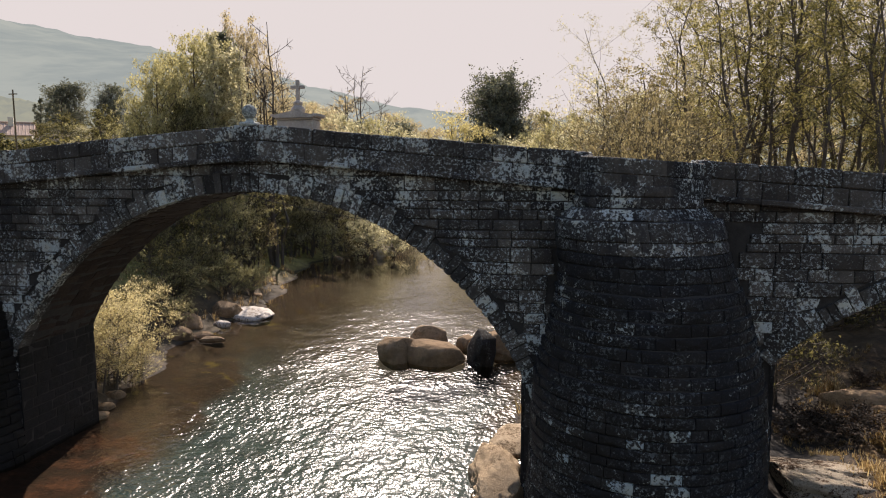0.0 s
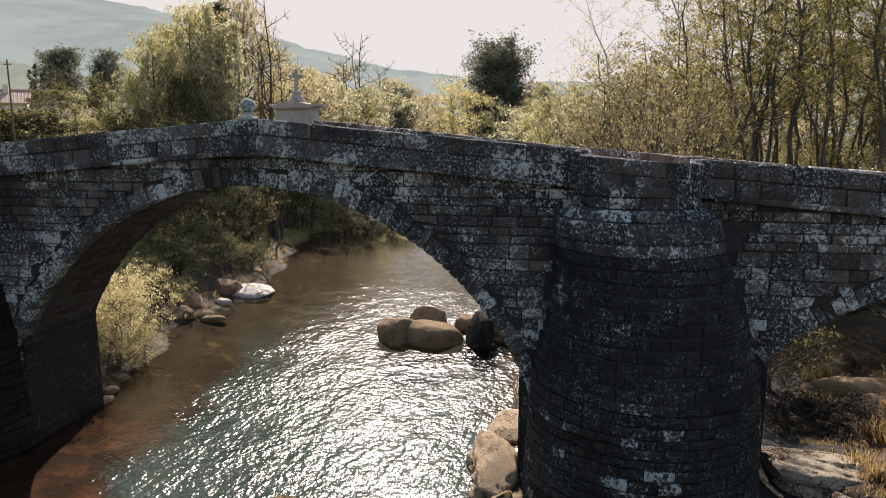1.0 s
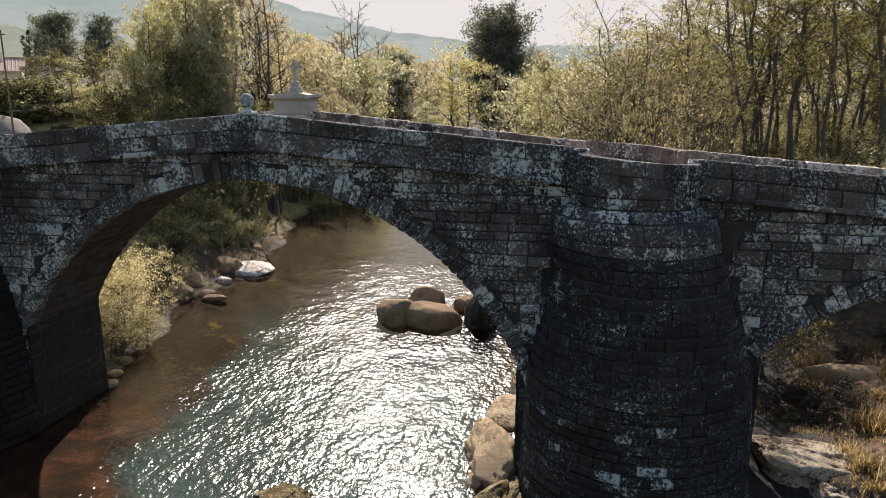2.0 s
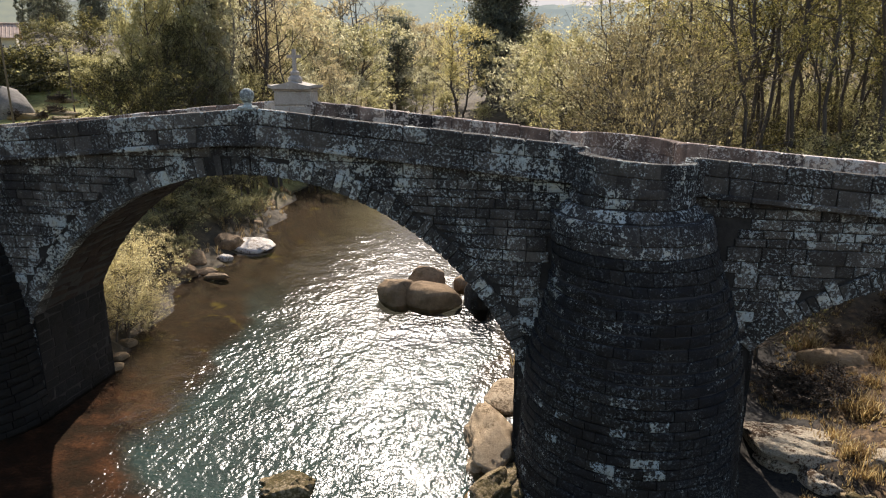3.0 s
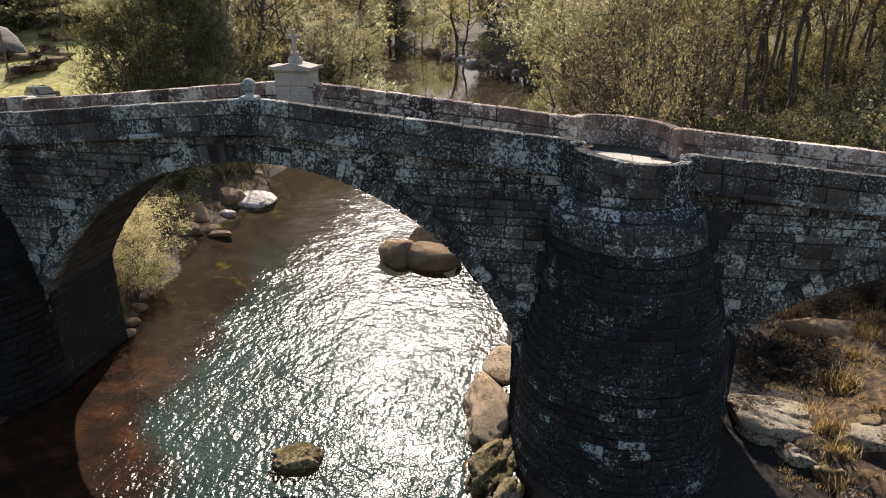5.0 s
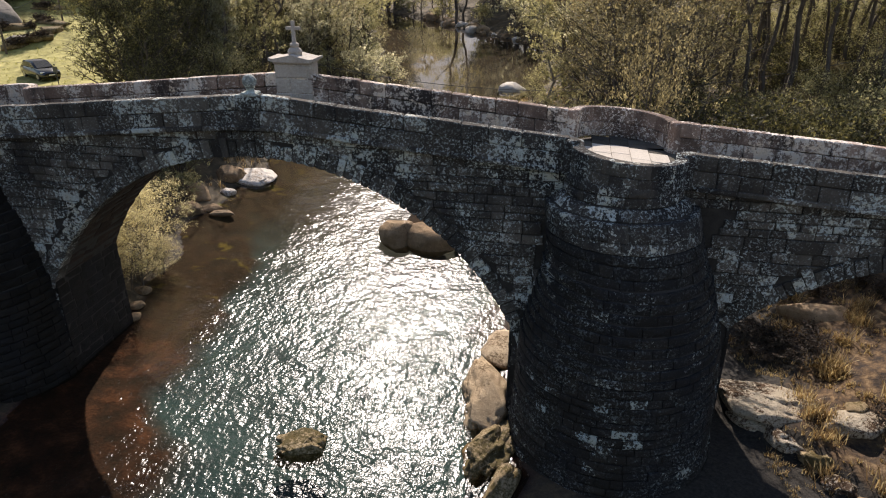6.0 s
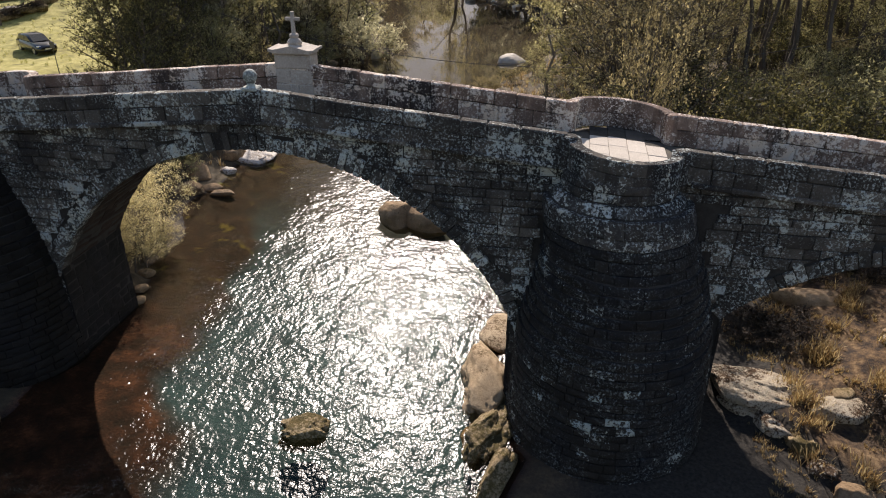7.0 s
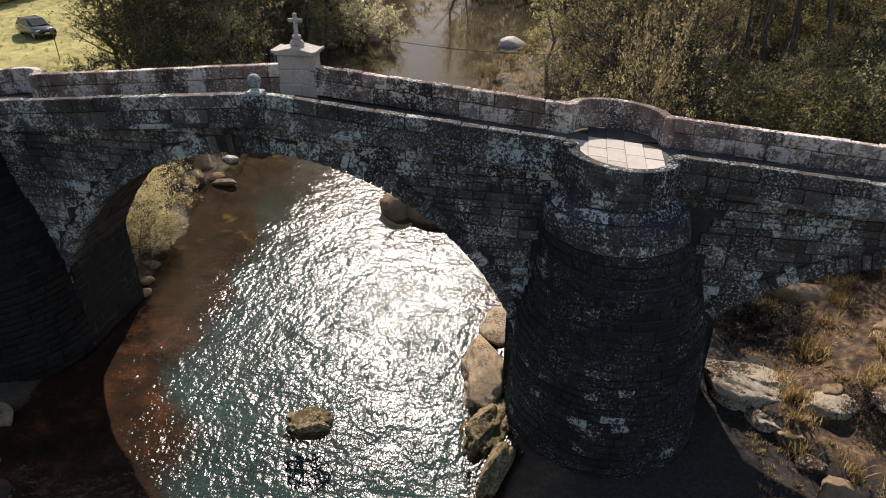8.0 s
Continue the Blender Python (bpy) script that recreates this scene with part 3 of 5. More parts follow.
def wall_stones():
    """Coursed facing of the near side; stones are cut to the arch rings and the cornice."""
    out = []
    z = -0.6
    while z < 10.4:
        h = rng.choice((0.24, 0.28, 0.3, 0.34, 0.38, 0.42))
        x = -22 + rng.uniform(0, 0.6)
        while x < 17:
            w = rng.uniform(0.38, 0.9) if h < 0.35 else rng.uniform(0.45, 1.1)
            x0, x1 = x + 0.013, x + w - 0.013
            x += w
            xm, zm = (x0 + x1) / 2, z + h / 2
            z0, z1 = z + 0.012, z + h - 0.012
            lim = min(cornice_z(x0), cornice_z(x1)) - 0.1
            if z0 > lim - 0.1:
                continue
            ring = in_ring(xm, zm, -0.06)
            if ring or (A1[3] - 0.1 < xm < A1[4] + 0.1 and zm < 4.2) or (A2[3] - 0.1 < xm < A2[4] + 0.1 and zm < 4.7):
                continue
            if 1.6 < xm < 6.4 and zm < 8.2:
                continue

            lo, hi = -99.0, 99.0
            if zm < 4.75:
                if xm > A1[4] and x0 < A1[4] + 0.04:
                    lo = A1[4] + 0.04
                if xm < A1[3] and x1 > A1[3] - 0.04:
                    hi = A1[3] - 0.04
                if xm < A2[3] and x1 > A2[3] - 0.04:
                    hi = A2[3] - 0.04

            def place(u, v, d, lim=lim, lo=lo, hi=hi):
                v = min(v, lim)
                u = min(max(u, lo), hi)
                hit = in_ring(u, v)
                if hit:
                    cx, cz, r = hit
                    k = r / max(math.hypot(u - cx, v - cz), 0.1)
                    u, v = cx + (u - cx) * k, cz + (v - cz) * k
                return face(u, v, d)
            out.append((xm, zm, chip(x0, x1, z0, z1, 0.14, rng.uniform(-0.012, 0.03), rng.uniform(0.012, 0.028), place)))
        z += h
    return out


stones = wall_stones()
stones.sort(key=lambda s: abs(s[0] + 1.0) + 0.8 * abs(s[1] - 8.5))
for xm, zm, data in stones[:300]:
    part("wall_stone", data, WALL, core)
part("outer_wall_facing", joined([s[2] for s in stones[300:]]), WALL, core, "weathered granite facing stones", "stuff")


def voussoirs(arch, first, last):
    cx, cz, r, a, b = arch
    g = first
    while g < last:
        w = rng.uniform(0.22, 0.38) / r
        d = RING + rng.uniform(-0.14, 0.12)

        def place(u, v, q):
            return (cx - v * math.cos(u), Y_WALL - q, cz + v * math.sin(u))
        part("voussoir", cbox(g + 0.0016, g + w - 0.0016, r - 0.01, r + d, -0.5, rng.uniform(0.025, 0.07), 0.022, place), VOUSS, bridge)
        g += w


voussoirs(A1, math.asin(3.95 / 9.22) - 0.06, math.pi - math.asin(3.95 / 9.22) + 0.08)
voussoirs(A2, math.asin(5.5 / 8.0), math.asin(5.5 / 8.0) + 1.6)


def barrel(arch):
    cx, cz, r, a, b = arch
    out = []
    first, last = math.acos((cx - a) / r), math.pi - math.acos((b - cx) / r)
    g = first
    while g < last:
        w = rng.uniform(0.32, 0.48) / r
        y = Y_WALL + 0.5 + rng.uniform(-0.2, 0.2)
        while y < Y_BACK:
            l = rng.uniform(0.45, 1.0)

            def place(u, v, d):
                return (cx - (r + 0.02 - d) * math.cos(u), min(v, Y_BACK), cz + (r + 0.02 - d) * math.sin(u))
            out.append(chip(g + 0.001, g + w - 0.001, y + 0.008, min(y + l, Y_BACK) - 0.008, 0.1, rng.uniform(-0.008, 0.014), 0.014, place))
            y += l
        g += w
    return joined(out)


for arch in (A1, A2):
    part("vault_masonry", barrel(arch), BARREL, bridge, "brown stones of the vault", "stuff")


def jamb_stones(x, side, z1):
    """The upright side of a pier under the springing."""
    out = []
    z = -0.8
    while z < z1:
        h = rng.uniform(0.3, 0.45)
        y = Y_WALL + rng.uniform(-0.3, 0)
        while y < Y_BACK:
            l = rng.uniform(0.5, 1.0)
            out.append(chip(y + 0.002, min(y + l, Y_BACK) - 0.002, z + 0.002, min(z + h, z1) - 0.002, 0.1, rng.uniform(0, 0.01), 0.012, lambda u, v, d: (x + side * d, max(u, Y_WALL), v)))
            y += l
        z += h
    return joined(out)


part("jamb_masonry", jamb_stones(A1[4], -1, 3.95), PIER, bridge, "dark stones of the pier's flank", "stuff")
part("jamb_masonry", jamb_stones(A1[3], 1, 3.95), SHADEBLACK, bridge, "dark stones of the abutment's flank", "stuff")
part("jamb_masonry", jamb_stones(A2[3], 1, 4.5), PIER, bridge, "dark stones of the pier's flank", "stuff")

# rounded cutwater piers with stepped courses and a refuge on top
PIER_RZ = [(-1.0, 3.3), (0.6, 3.22), (1.2, 3.16), (3.2, 3.08), (4.1, 3.02)]
for k in range(8):          # stepped setbacks
    PIER_RZ += [(4.12 + 0.3 * k, 2.96 - 0.075 * k), (4.4 + 0.3 * k, 2.945 - 0.075 * k)]
PIER_RZ += [(6.52, 2.34), (7.75, 2.18), (7.8, 2.22), (8.25, 2.14), (8.3, 1.97), (8.55, 1.72), (8.6, 1.66), (9.2, 1.6)]
PIER_COURSES = [-0.9, -0.5, -0.1, 0.2, 0.48, 0.8, 1.06, 1.34, 1.66, 1.92, 2.22, 2.5, 2.74, 3.02, 3.26, 3.54, 3.84] + [4.11 + 0.3 * k for k in range(9)] + [6.8, 7.15, 7.45, 7.77, 8.27, 8.57, 8.86, 9.14]
PX, PY = 4.0, 19.45
# stones crusted white: bearing round the pier and height
CRUSTS = [(215, 3.1), (236, 3.05), (261, 3.1), (279, 3.3), (303, 3.4), (248, 2.1), (268, 2.4), (279, 2.1), (226, 2.4)]


def pier_r(z):
    return float(np.interp(z, [p[0] for p in PIER_RZ], [p[1] for p in PIER_RZ]))


def pier_at(px, z, r, g):
    """A point of the cutwater: it narrows and shifts a little under the refuge."""
    f = min(1.0, max(0.0, (z - 6.2) / 2.0))
    return (px - 0.36 * f + r * math.cos(g), PY - 0.07 * f + r * (1 - 0.12 * f) * math.sin(g), z)


def build_pier(px, detailed, mat):
    cv, cf = lathe([(1.0, z) for z in np.arange(-1.0, 9.13, 0.1)], 0, 0, 40, 178, 362)
    cv = [pier_at(px, z, pier_r(z) - 0.07, math.atan2(y, x)) for x, y, z in cv]
    pier = part("pier", (cv, cf), MORTAR, bridge, "round stepped cutwater, nearly black")
    rest = []
    for z0, z1 in zip(PIER_COURSES, PIER_COURSES[1:]):
        r0 = pier_r((z0 + z1) / 2)
        a = 180.5 + rng.uniform(0, 1)
        while a < 359:
            w = math.degrees(rng.uniform(0.34, 0.78) / r0)

            def place(u, v, d):
                r = pier_r(min(max(v, z0 + 0.055), z1 - 0.055)) + d
                g = radians(u)
                p = pier_at(px, v, r, g)
                return (p[0], min(p[1], 19.6), v)
            data = chip(a + 0.17, a + w - 0.17, z0 + 0.008, z1 - 0.008, 0.16, rng.uniform(-0.01, 0.03), rng.uniform(0.015, 0.03), place)
            if detailed and z0 > -0.2:
                crusted = any(a <= g < a + w and z0 <= q < z1 for g, q in CRUSTS)
                part("pier_stone", data, LICHENED if crusted else WALL if detailed and z0 > 7.4 else mat, pier, "stone crusted white with lichen" if crusted else "")
            else:
                rest.append(data)
            a += w
    part("pier_footing", joined(rest), mat, pier, "near-black footing stones", "stuff")


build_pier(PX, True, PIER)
build_pier(-19.0, False, SHADEBLACK)

# cornice, parapets and refuges
REF = [(3.7, 19.38, 1.6, -1, 0.88), (3.74, 23.0, 1.75, 1, 0.74), (-19.0, 19.38, 1.6, -1, 0.88), (-19.65, 23.0, 1.7, 1, 0.8)]


def straight_runs(side):
    """The straight stretches of a parapet, between its refuges."""
    cuts = sorted((c[0] - c[2] - 0.02, c[0] + c[2] + 0.02) for c in REF if c[3] == side)
    x, out = -33.0, []
    for a, b in cuts:
        out.append((x, a))
        x = b
    return out + [(x, 33.0)]


def bow(x):
    """The far parapet draws in a little over the crown."""
    return 0.22 * math.exp(-((x + 6.5) / 5.5) ** 2)


def parapet(side, mat, name, label):
    ya, yb = (19.38, 19.59) if side < 0 else (22.85, 23.06)
    inner = []
    for x0, x1 in straight_runs(side):
        n = max(1, int((x1 - x0) / 2))
        for k in range(n):
            inner.append(cbox(x0 + (x1 - x0) * k / n + 0.03, x0 + (x1 - x0) * (k + 1) / n - 0.03, -0.95, -0.06, ya, yb, 0.0, lambda u, v, d: (u, d - (bow(u) if side > 0 else 0), float(top_line(u)) + v)))
    wall = part(name, joined(inner), MORTAR, bridge, label, "stuff")
    y_out = 19.32 if side < 0 else 23.12
    th = 0.33

    def put(u, v, d):
        # d runs inwards over the thickness
        return (u, y_out + d * (1 if side < 0 else -1) - (bow(u) if side > 0 else 0), float(top_line(u)) + v + (0.4 * bow(u) if side > 0 else 0))
    for x0, x1 in straight_runs(side):
        for v0, v1, lo, hi in ((-1.0, -0.45, 0.5, 1.0), (-0.45, 0.0, 0.6, 1.15)):
            x = x0
            while x < x1 - 0.01:
                w = rng.uniform(lo, hi)
                if x + w > x1 - 0.35:
                    w = x1 - x
                dz = rng.uniform(-0.012, 0.012) if v1 == 0.0 else 0
                o = rng.uniform(-0.012, 0.015)
                part("parapet_stone", cbox(x + 0.008, x + w - 0.008, v0 + 0.009, v1 + dz - (0.009 if v1 else 0), o, th + o * 0.5, 0.03 if v1 == 0 else 0.02, put, 0.012), mat, wall)
                x += w
    for cx, cy, r, s, squash in REF:
        if s != side:
            continue
        top = min(float(top_line(cx - r)), float(top_line(cx + r)))
        for v0, v1 in ((-1.0, -0.5), (-0.5, -0.1 if side < 0 else 0.0)):
            a = 0.0
            while a < 179.5:
                w = rng.uniform(22, 34)
                if a + w > 168:
                    w = 180 - a

                def ring(u, v, d):
                    g = radians(u)
                    lift = 0.12 * max(0.0, 1 - min(u, 180 - u) / 16.0) ** 2 if v > -0.3 and side < 0 else 0.0
                    slope = (float(top_line(cx + r * math.cos(g))) - top) * 0.9
                    rr = r - d
                    return (cx + rr * math.cos(g), cy + side * rr * squash * math.sin(g), top + v + lift + slope)
                for p in range(2):
                    q0, q1 = a + w * p / 2, a + w * (p + 1) / 2
                    part("parapet_stone", cbox(q0 + 0.15 * (1 - p), q1 - 0.15 * p, v0 + 0.005, v1 - 0.004, 0.0, 0.34, 0.025, ring), mat, wall)
                a += w
    return wall


def scroll_stones(side, mat, wall):
    """Rounded stones where the straight parapet curls into a refuge."""
    for cx, cy, r, s, squash in REF:
        if s == side:
            for e in (-1, 1):
                x = cx + e * (r - 0.06)
                z = float(top_line(x))
                y = cy + s * 0.07
                part("scroll_stone", lathe([(0.25, z - 1.0), (0.25, z - 0.12), (0.235, z - 0.05), (0.19, z - 0.012), (0.1, z + 0.004)], x, y + (0.06 if s < 0 else -0.06), 20), mat, wall)


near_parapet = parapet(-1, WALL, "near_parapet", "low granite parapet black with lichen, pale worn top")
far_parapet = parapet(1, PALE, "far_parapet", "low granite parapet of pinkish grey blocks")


scroll_stones(-1, WALL, near_parapet)
scroll_stones(1, PALE, far_parapet)


def build_cornice(y0, y1):
    for a, b in ((-34, 2.0), (5.6, 33)):
        x = a
        while x < b:
            w = min(rng.uniform(0.8, 1.5), b - x)
            o = rng.uniform(-0.02, 0.02)
            part("cornice_stone", cbox(x + 0.004, x + w - 0.004, -1.04, -0.885, y0 + o, y1, 0.03, lambda u, v, d: (u, d, float(top_line(u)) + v)), WALL, bridge)
            x += w + 1e-4


build_cornice(19.25, 19.7)
build_cornice(22.8, 23.22)


def build_deck():
    vs, fs = [], []
    xs = list(np.arange(-34, 34.5, 0.5))
    for x in xs:
        for y in (19.6, 23.05):
            vs.append((float(x), y, deck_z(x) - 0.03))
    for n in range(len(xs) - 1):
        fs.append((2 * n, 2 * n + 2, 2 * n + 3, 2 * n + 1))
    return vs, fs


deck = part("road", build_deck(), DECK, bridge, "narrow roadway of worn granite flags")


def refuge_reach(x0, x1, side):
    """How far a paving row reaches into a refuge on that side of the road."""
    for cx, cy, r, s, squash in REF:
        d = max(abs(x0 - cx), abs(x1 - cx))
        if s == side and d < r - 0.36:
            return cy + s * squash * math.sqrt((r - 0.34) ** 2 - d * d)
    return 19.75 if side < 0 else 22.72


for x in np.arange(-17, 12.5, 0.6):
    y, y_end = refuge_reach(float(x), float(x) + 0.6, -1), refuge_reach(float(x), float(x) + 0.6, 1)
    worn = 22.9 - 0.35 * (x + 0.3 - 3.75) ** 2          # pale flags stand for the sunlit floor and end at its shadow edge
    while y < y_end - 0.05:
        l = rng.uniform(0.7, 1.3)
        y1 = y_end if y + l > y_end - 0.25 else y + l
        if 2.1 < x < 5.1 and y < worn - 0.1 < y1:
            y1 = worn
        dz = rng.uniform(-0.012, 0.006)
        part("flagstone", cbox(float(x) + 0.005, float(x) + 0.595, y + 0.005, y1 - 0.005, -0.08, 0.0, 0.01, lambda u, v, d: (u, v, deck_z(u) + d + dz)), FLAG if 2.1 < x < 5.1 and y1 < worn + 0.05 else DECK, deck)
        y = y1
# floors of the refuges; the far ones are dark paving in place of shade
for cx, cy, r, s, squash in REF:
    z = deck_z(cx) - 0.08
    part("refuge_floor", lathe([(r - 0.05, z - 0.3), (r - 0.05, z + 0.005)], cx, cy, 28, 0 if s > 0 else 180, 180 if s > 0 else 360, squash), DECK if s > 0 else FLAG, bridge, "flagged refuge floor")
    if s > 0:
        part("refuge_corbel", lathe([(0.4, z - 1.9), (r * 0.75, z - 1.0), (r, z - 0.35), (r, z - 0.28)], cx, cy, 28, 0, 180, squash), WALL, bridge)


# ---------------------------------------------------------------- ball finial on the crown of the near parapet
def build_finial():
    x, y, z = -7.38, 19.46, float(top_line(-7.38)) - 0.03
    t = thing("ball_finial", (x, y, z), "lichen-grey stone ball on a crest block of the parapet", "finial")
    part("base", cbox(x - 0.24, x + 0.24, z - 0.02, z + 0.1, y - 0.22, y + 0.22, 0.035, lambda u, v, d: (u, d, v)), BALLM, t)
    part("neck", lathe([(0.17, z + 0.09), (0.12, z + 0.14), (0.11, z + 0.18), (0.15, z + 0.22)], x, y, 20), BALLM, t)
    prof = [(max(0.21 * math.cos(radians(a)), 0.005), z + 0.4 + 0.21 * math.sin(radians(a))) for a in range(-80, 91, 10)]
    v, f = lathe(prof, x, y, 28)
    part("ball", (v, f, True), BALLM, t, "round stone ball patched with green lichen")
    part("crest_block", cbox(x - 0.26, x + 0.26, z - 1.0, z - 0.03, 19.24, 19.7, 0.03, lambda u, v, d: (u, d, v)), WALL, t)


build_finial()


# ---------------------------------------------------------------- wayside shrine with a cross on the far parapet
def build_shrine():
    x, y = -7.28, 22.9
    z = deck_z(x) - 0.24
    t = thing("wayside_shrine", (x, y, z), "pale granite shrine block carrying a stone cross, set in the parapet", "shrine")

    def p(u, v, d):
        return (x + u, y + d, z + v)
    for n, (v0, v1, w, q) in enumerate(((-0.02, 0.6, 0.67, 0.36), (0.6, 1.1, 0.65, 0.34), (1.1, 1.58, 0.65, 0.34))):
        cut = 0.14 * (-1) ** n
        part("block", cbox(-w, cut, v0, v1 - 0.006, -q, q, 0.022, p, 0.006), SHRINE, t)
        part("block", cbox(cut + 0.006, w, v0, v1 - 0.006, -q, q, 0.022, p, 0.006), SHRINE, t)
    part("niche_panel", cbox(-0.52, 0.52, 1.14, 1.52, -0.365, -0.33, 0.012, p), SHRINE, t, "smooth raised panel")
    part("neck_moulding", cbox(-0.69, 0.69, 1.58, 1.645, -0.38, 0.38, 0.02, p), SHRINE, t)

    def roof(u, v, d):
        e = min(1, abs(u) / 0.8)
        return p(u, v + 0.16 * (1 - e) ** 1.2 * (1 if v > 1.7 else 0.0) + (0.05 * (e - 0.8) / 0.2 if e > 0.8 else 0.0), d)
    for k in (0, 5):
        part("cap", joined([cbox(-0.8 + (k + j) * 0.16, -0.8 + (k + j + 1) * 0.16, 1.645, 1.73, -0.47, 0.47, 0.0, roof) for j in range(5)]), SHRINE, t, "projecting gabled cap slab")
    vz = z + 1.83
    part("pedestal", lathe([(0.2, vz - 0.06), (0.23, vz + 0.03), (0.25, vz + 0.12), (0.2, vz + 0.2), (0.13, vz + 0.26), (0.16, vz + 0.31), (0.15, vz + 0.37), (0.07, vz + 0.42)], x, y, 18), SHRINE, t, "turned stone pedestal")
    c = part("cross", cbox(-0.06, 0.06, 2.22, 2.93, -0.055, 0.055, 0.014, p), SHRINE, t, "small stone cross")
    for e in (-1, 1):
        part("arm", cbox(min(e * 0.056, e * 0.25), max(e * 0.056, e * 0.25), 2.64, 2.75, -0.05, 0.05, 0.014, p), SHRINE, c)


build_shrine()

# ---------------------------------------------------------------- far hills


def build_hill(az0, az1, r0, r1, ridge, seed, rough):
    na, nr = 220, 40
    az = np.linspace(radians(az0), radians(az1), na)
    u = np.linspace(0, 1, nr)
    A, U = np.meshgrid(az, u)
    R = r0 + (r1 - r0) * U
    deg = np.degrees(A)
    top = np.interp(deg, [p[0] for p in ridge], [p[1] for p in ridge])
    Z = np.sin(np.clip(U * 1.15, 0, 1.15) * math.pi / 2) ** 1.3 * top
    X, Y = 1.9 + R * np.sin(A), 0.5 + R * np.cos(A)
    rs = np.random.RandomState(seed)
    for f, amp in ((0.004, 0.035), (0.011, 0.03), (0.03, 0.018), (0.075, 0.012)):
        ph = rs.rand(4) * 9
        Z = Z + rough * amp * top.mean() * np.sin(X * f + ph[0] + 2 * np.sin(Y * f * 0.7 + ph[1])) * np.sin(Y * f * 1.2 + ph[2] + np.sin(X * f * 0.6 + ph[3])) * U
    Z = Z + rough * rs.rand(nr, na) * 5.0 * U
    i = np.arange(na * nr).reshape(nr, na)
    q = np.stack([i[:-1, :-1], i[:-1, 1:], i[1:, 1:], i[1:, :-1]], -1).reshape(-1, 4)
    return quads_mesh("hill", np.stack([X, Y, Z], -1).reshape(-1, 3), q, True)


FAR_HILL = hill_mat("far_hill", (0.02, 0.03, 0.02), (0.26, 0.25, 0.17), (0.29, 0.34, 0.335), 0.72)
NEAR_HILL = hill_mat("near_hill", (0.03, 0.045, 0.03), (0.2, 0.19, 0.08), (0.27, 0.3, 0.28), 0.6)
RIDGE = [(-75, 236), (-48, 214), (-42.8, 203), (-34.7, 182), (-26, 160), (-21.3, 136), (-14.5, 108), (-8.4, 92), (-3, 84), (5, 88), (15, 92), (40, 140), (75, 190)]
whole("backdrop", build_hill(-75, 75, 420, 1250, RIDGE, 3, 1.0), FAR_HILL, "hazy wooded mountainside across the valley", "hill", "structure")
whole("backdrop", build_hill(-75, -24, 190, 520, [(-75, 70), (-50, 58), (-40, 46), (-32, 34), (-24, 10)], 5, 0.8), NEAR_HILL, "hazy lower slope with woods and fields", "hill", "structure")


# ---------------------------------------------------------------- plants
def leaves(points, count, spread, size, rs, flat=0.8, inner=0.0):
    """Many small leaf sprays about the twig ends; a share of them are the broader shaded sprays further in."""
    pts = np.asarray(points, float)
    idx = rs.randint(0, len(pts), count)
    hub = pts + rs.normal(0, 0.6, pts.shape) * spread
    c = hub[idx] + rs.normal(0, 1, (count, 3)) * np.array([spread, spread, spread * flat]) * np.where(rs.rand(count, 1) < 0.75, 0.5, 1.15)
    a = rs.normal(0, 1, (count, 3))
    a /= np.linalg.norm(a, axis=1)[:, None]
    b = np.cross(a, rs.normal(0, 1, (count, 3)))
    b /= np.linalg.norm(b, axis=1)[:, None] + 1e-9
    s = size * rs.uniform(0.55, 1.3, (count, 1))
    deep = int(count * inner)
    c[:deep, :2] *= rs.uniform(0.4, 0.8, (deep, 1))
    c[:deep, 2] -= rs.uniform(0.0, 1.0, deep) * spread
    s[:deep] *= 1.9
    v = np.stack([c - a * s, c + a * s * 0.7 - b * s * 0.55, c + a * s * 0.7 + b * s * 0.55], 1).reshape(-1, 3)
    me = bpy.data.meshes.new("leaves")
    me.vertices.add(len(v))
    me.vertices.foreach_set("co", np.asarray(v, np.float32).ravel())
    me.loops.add(len(v))
    me.loops.foreach_set("vertex_index", np.arange(len(v), dtype=np.int32))
    me.polygons.add(count)
    me.polygons.foreach_set("loop_start", np.arange(count, dtype=np.int32) * 3)
    me.update(calc_edges=True)
    return me


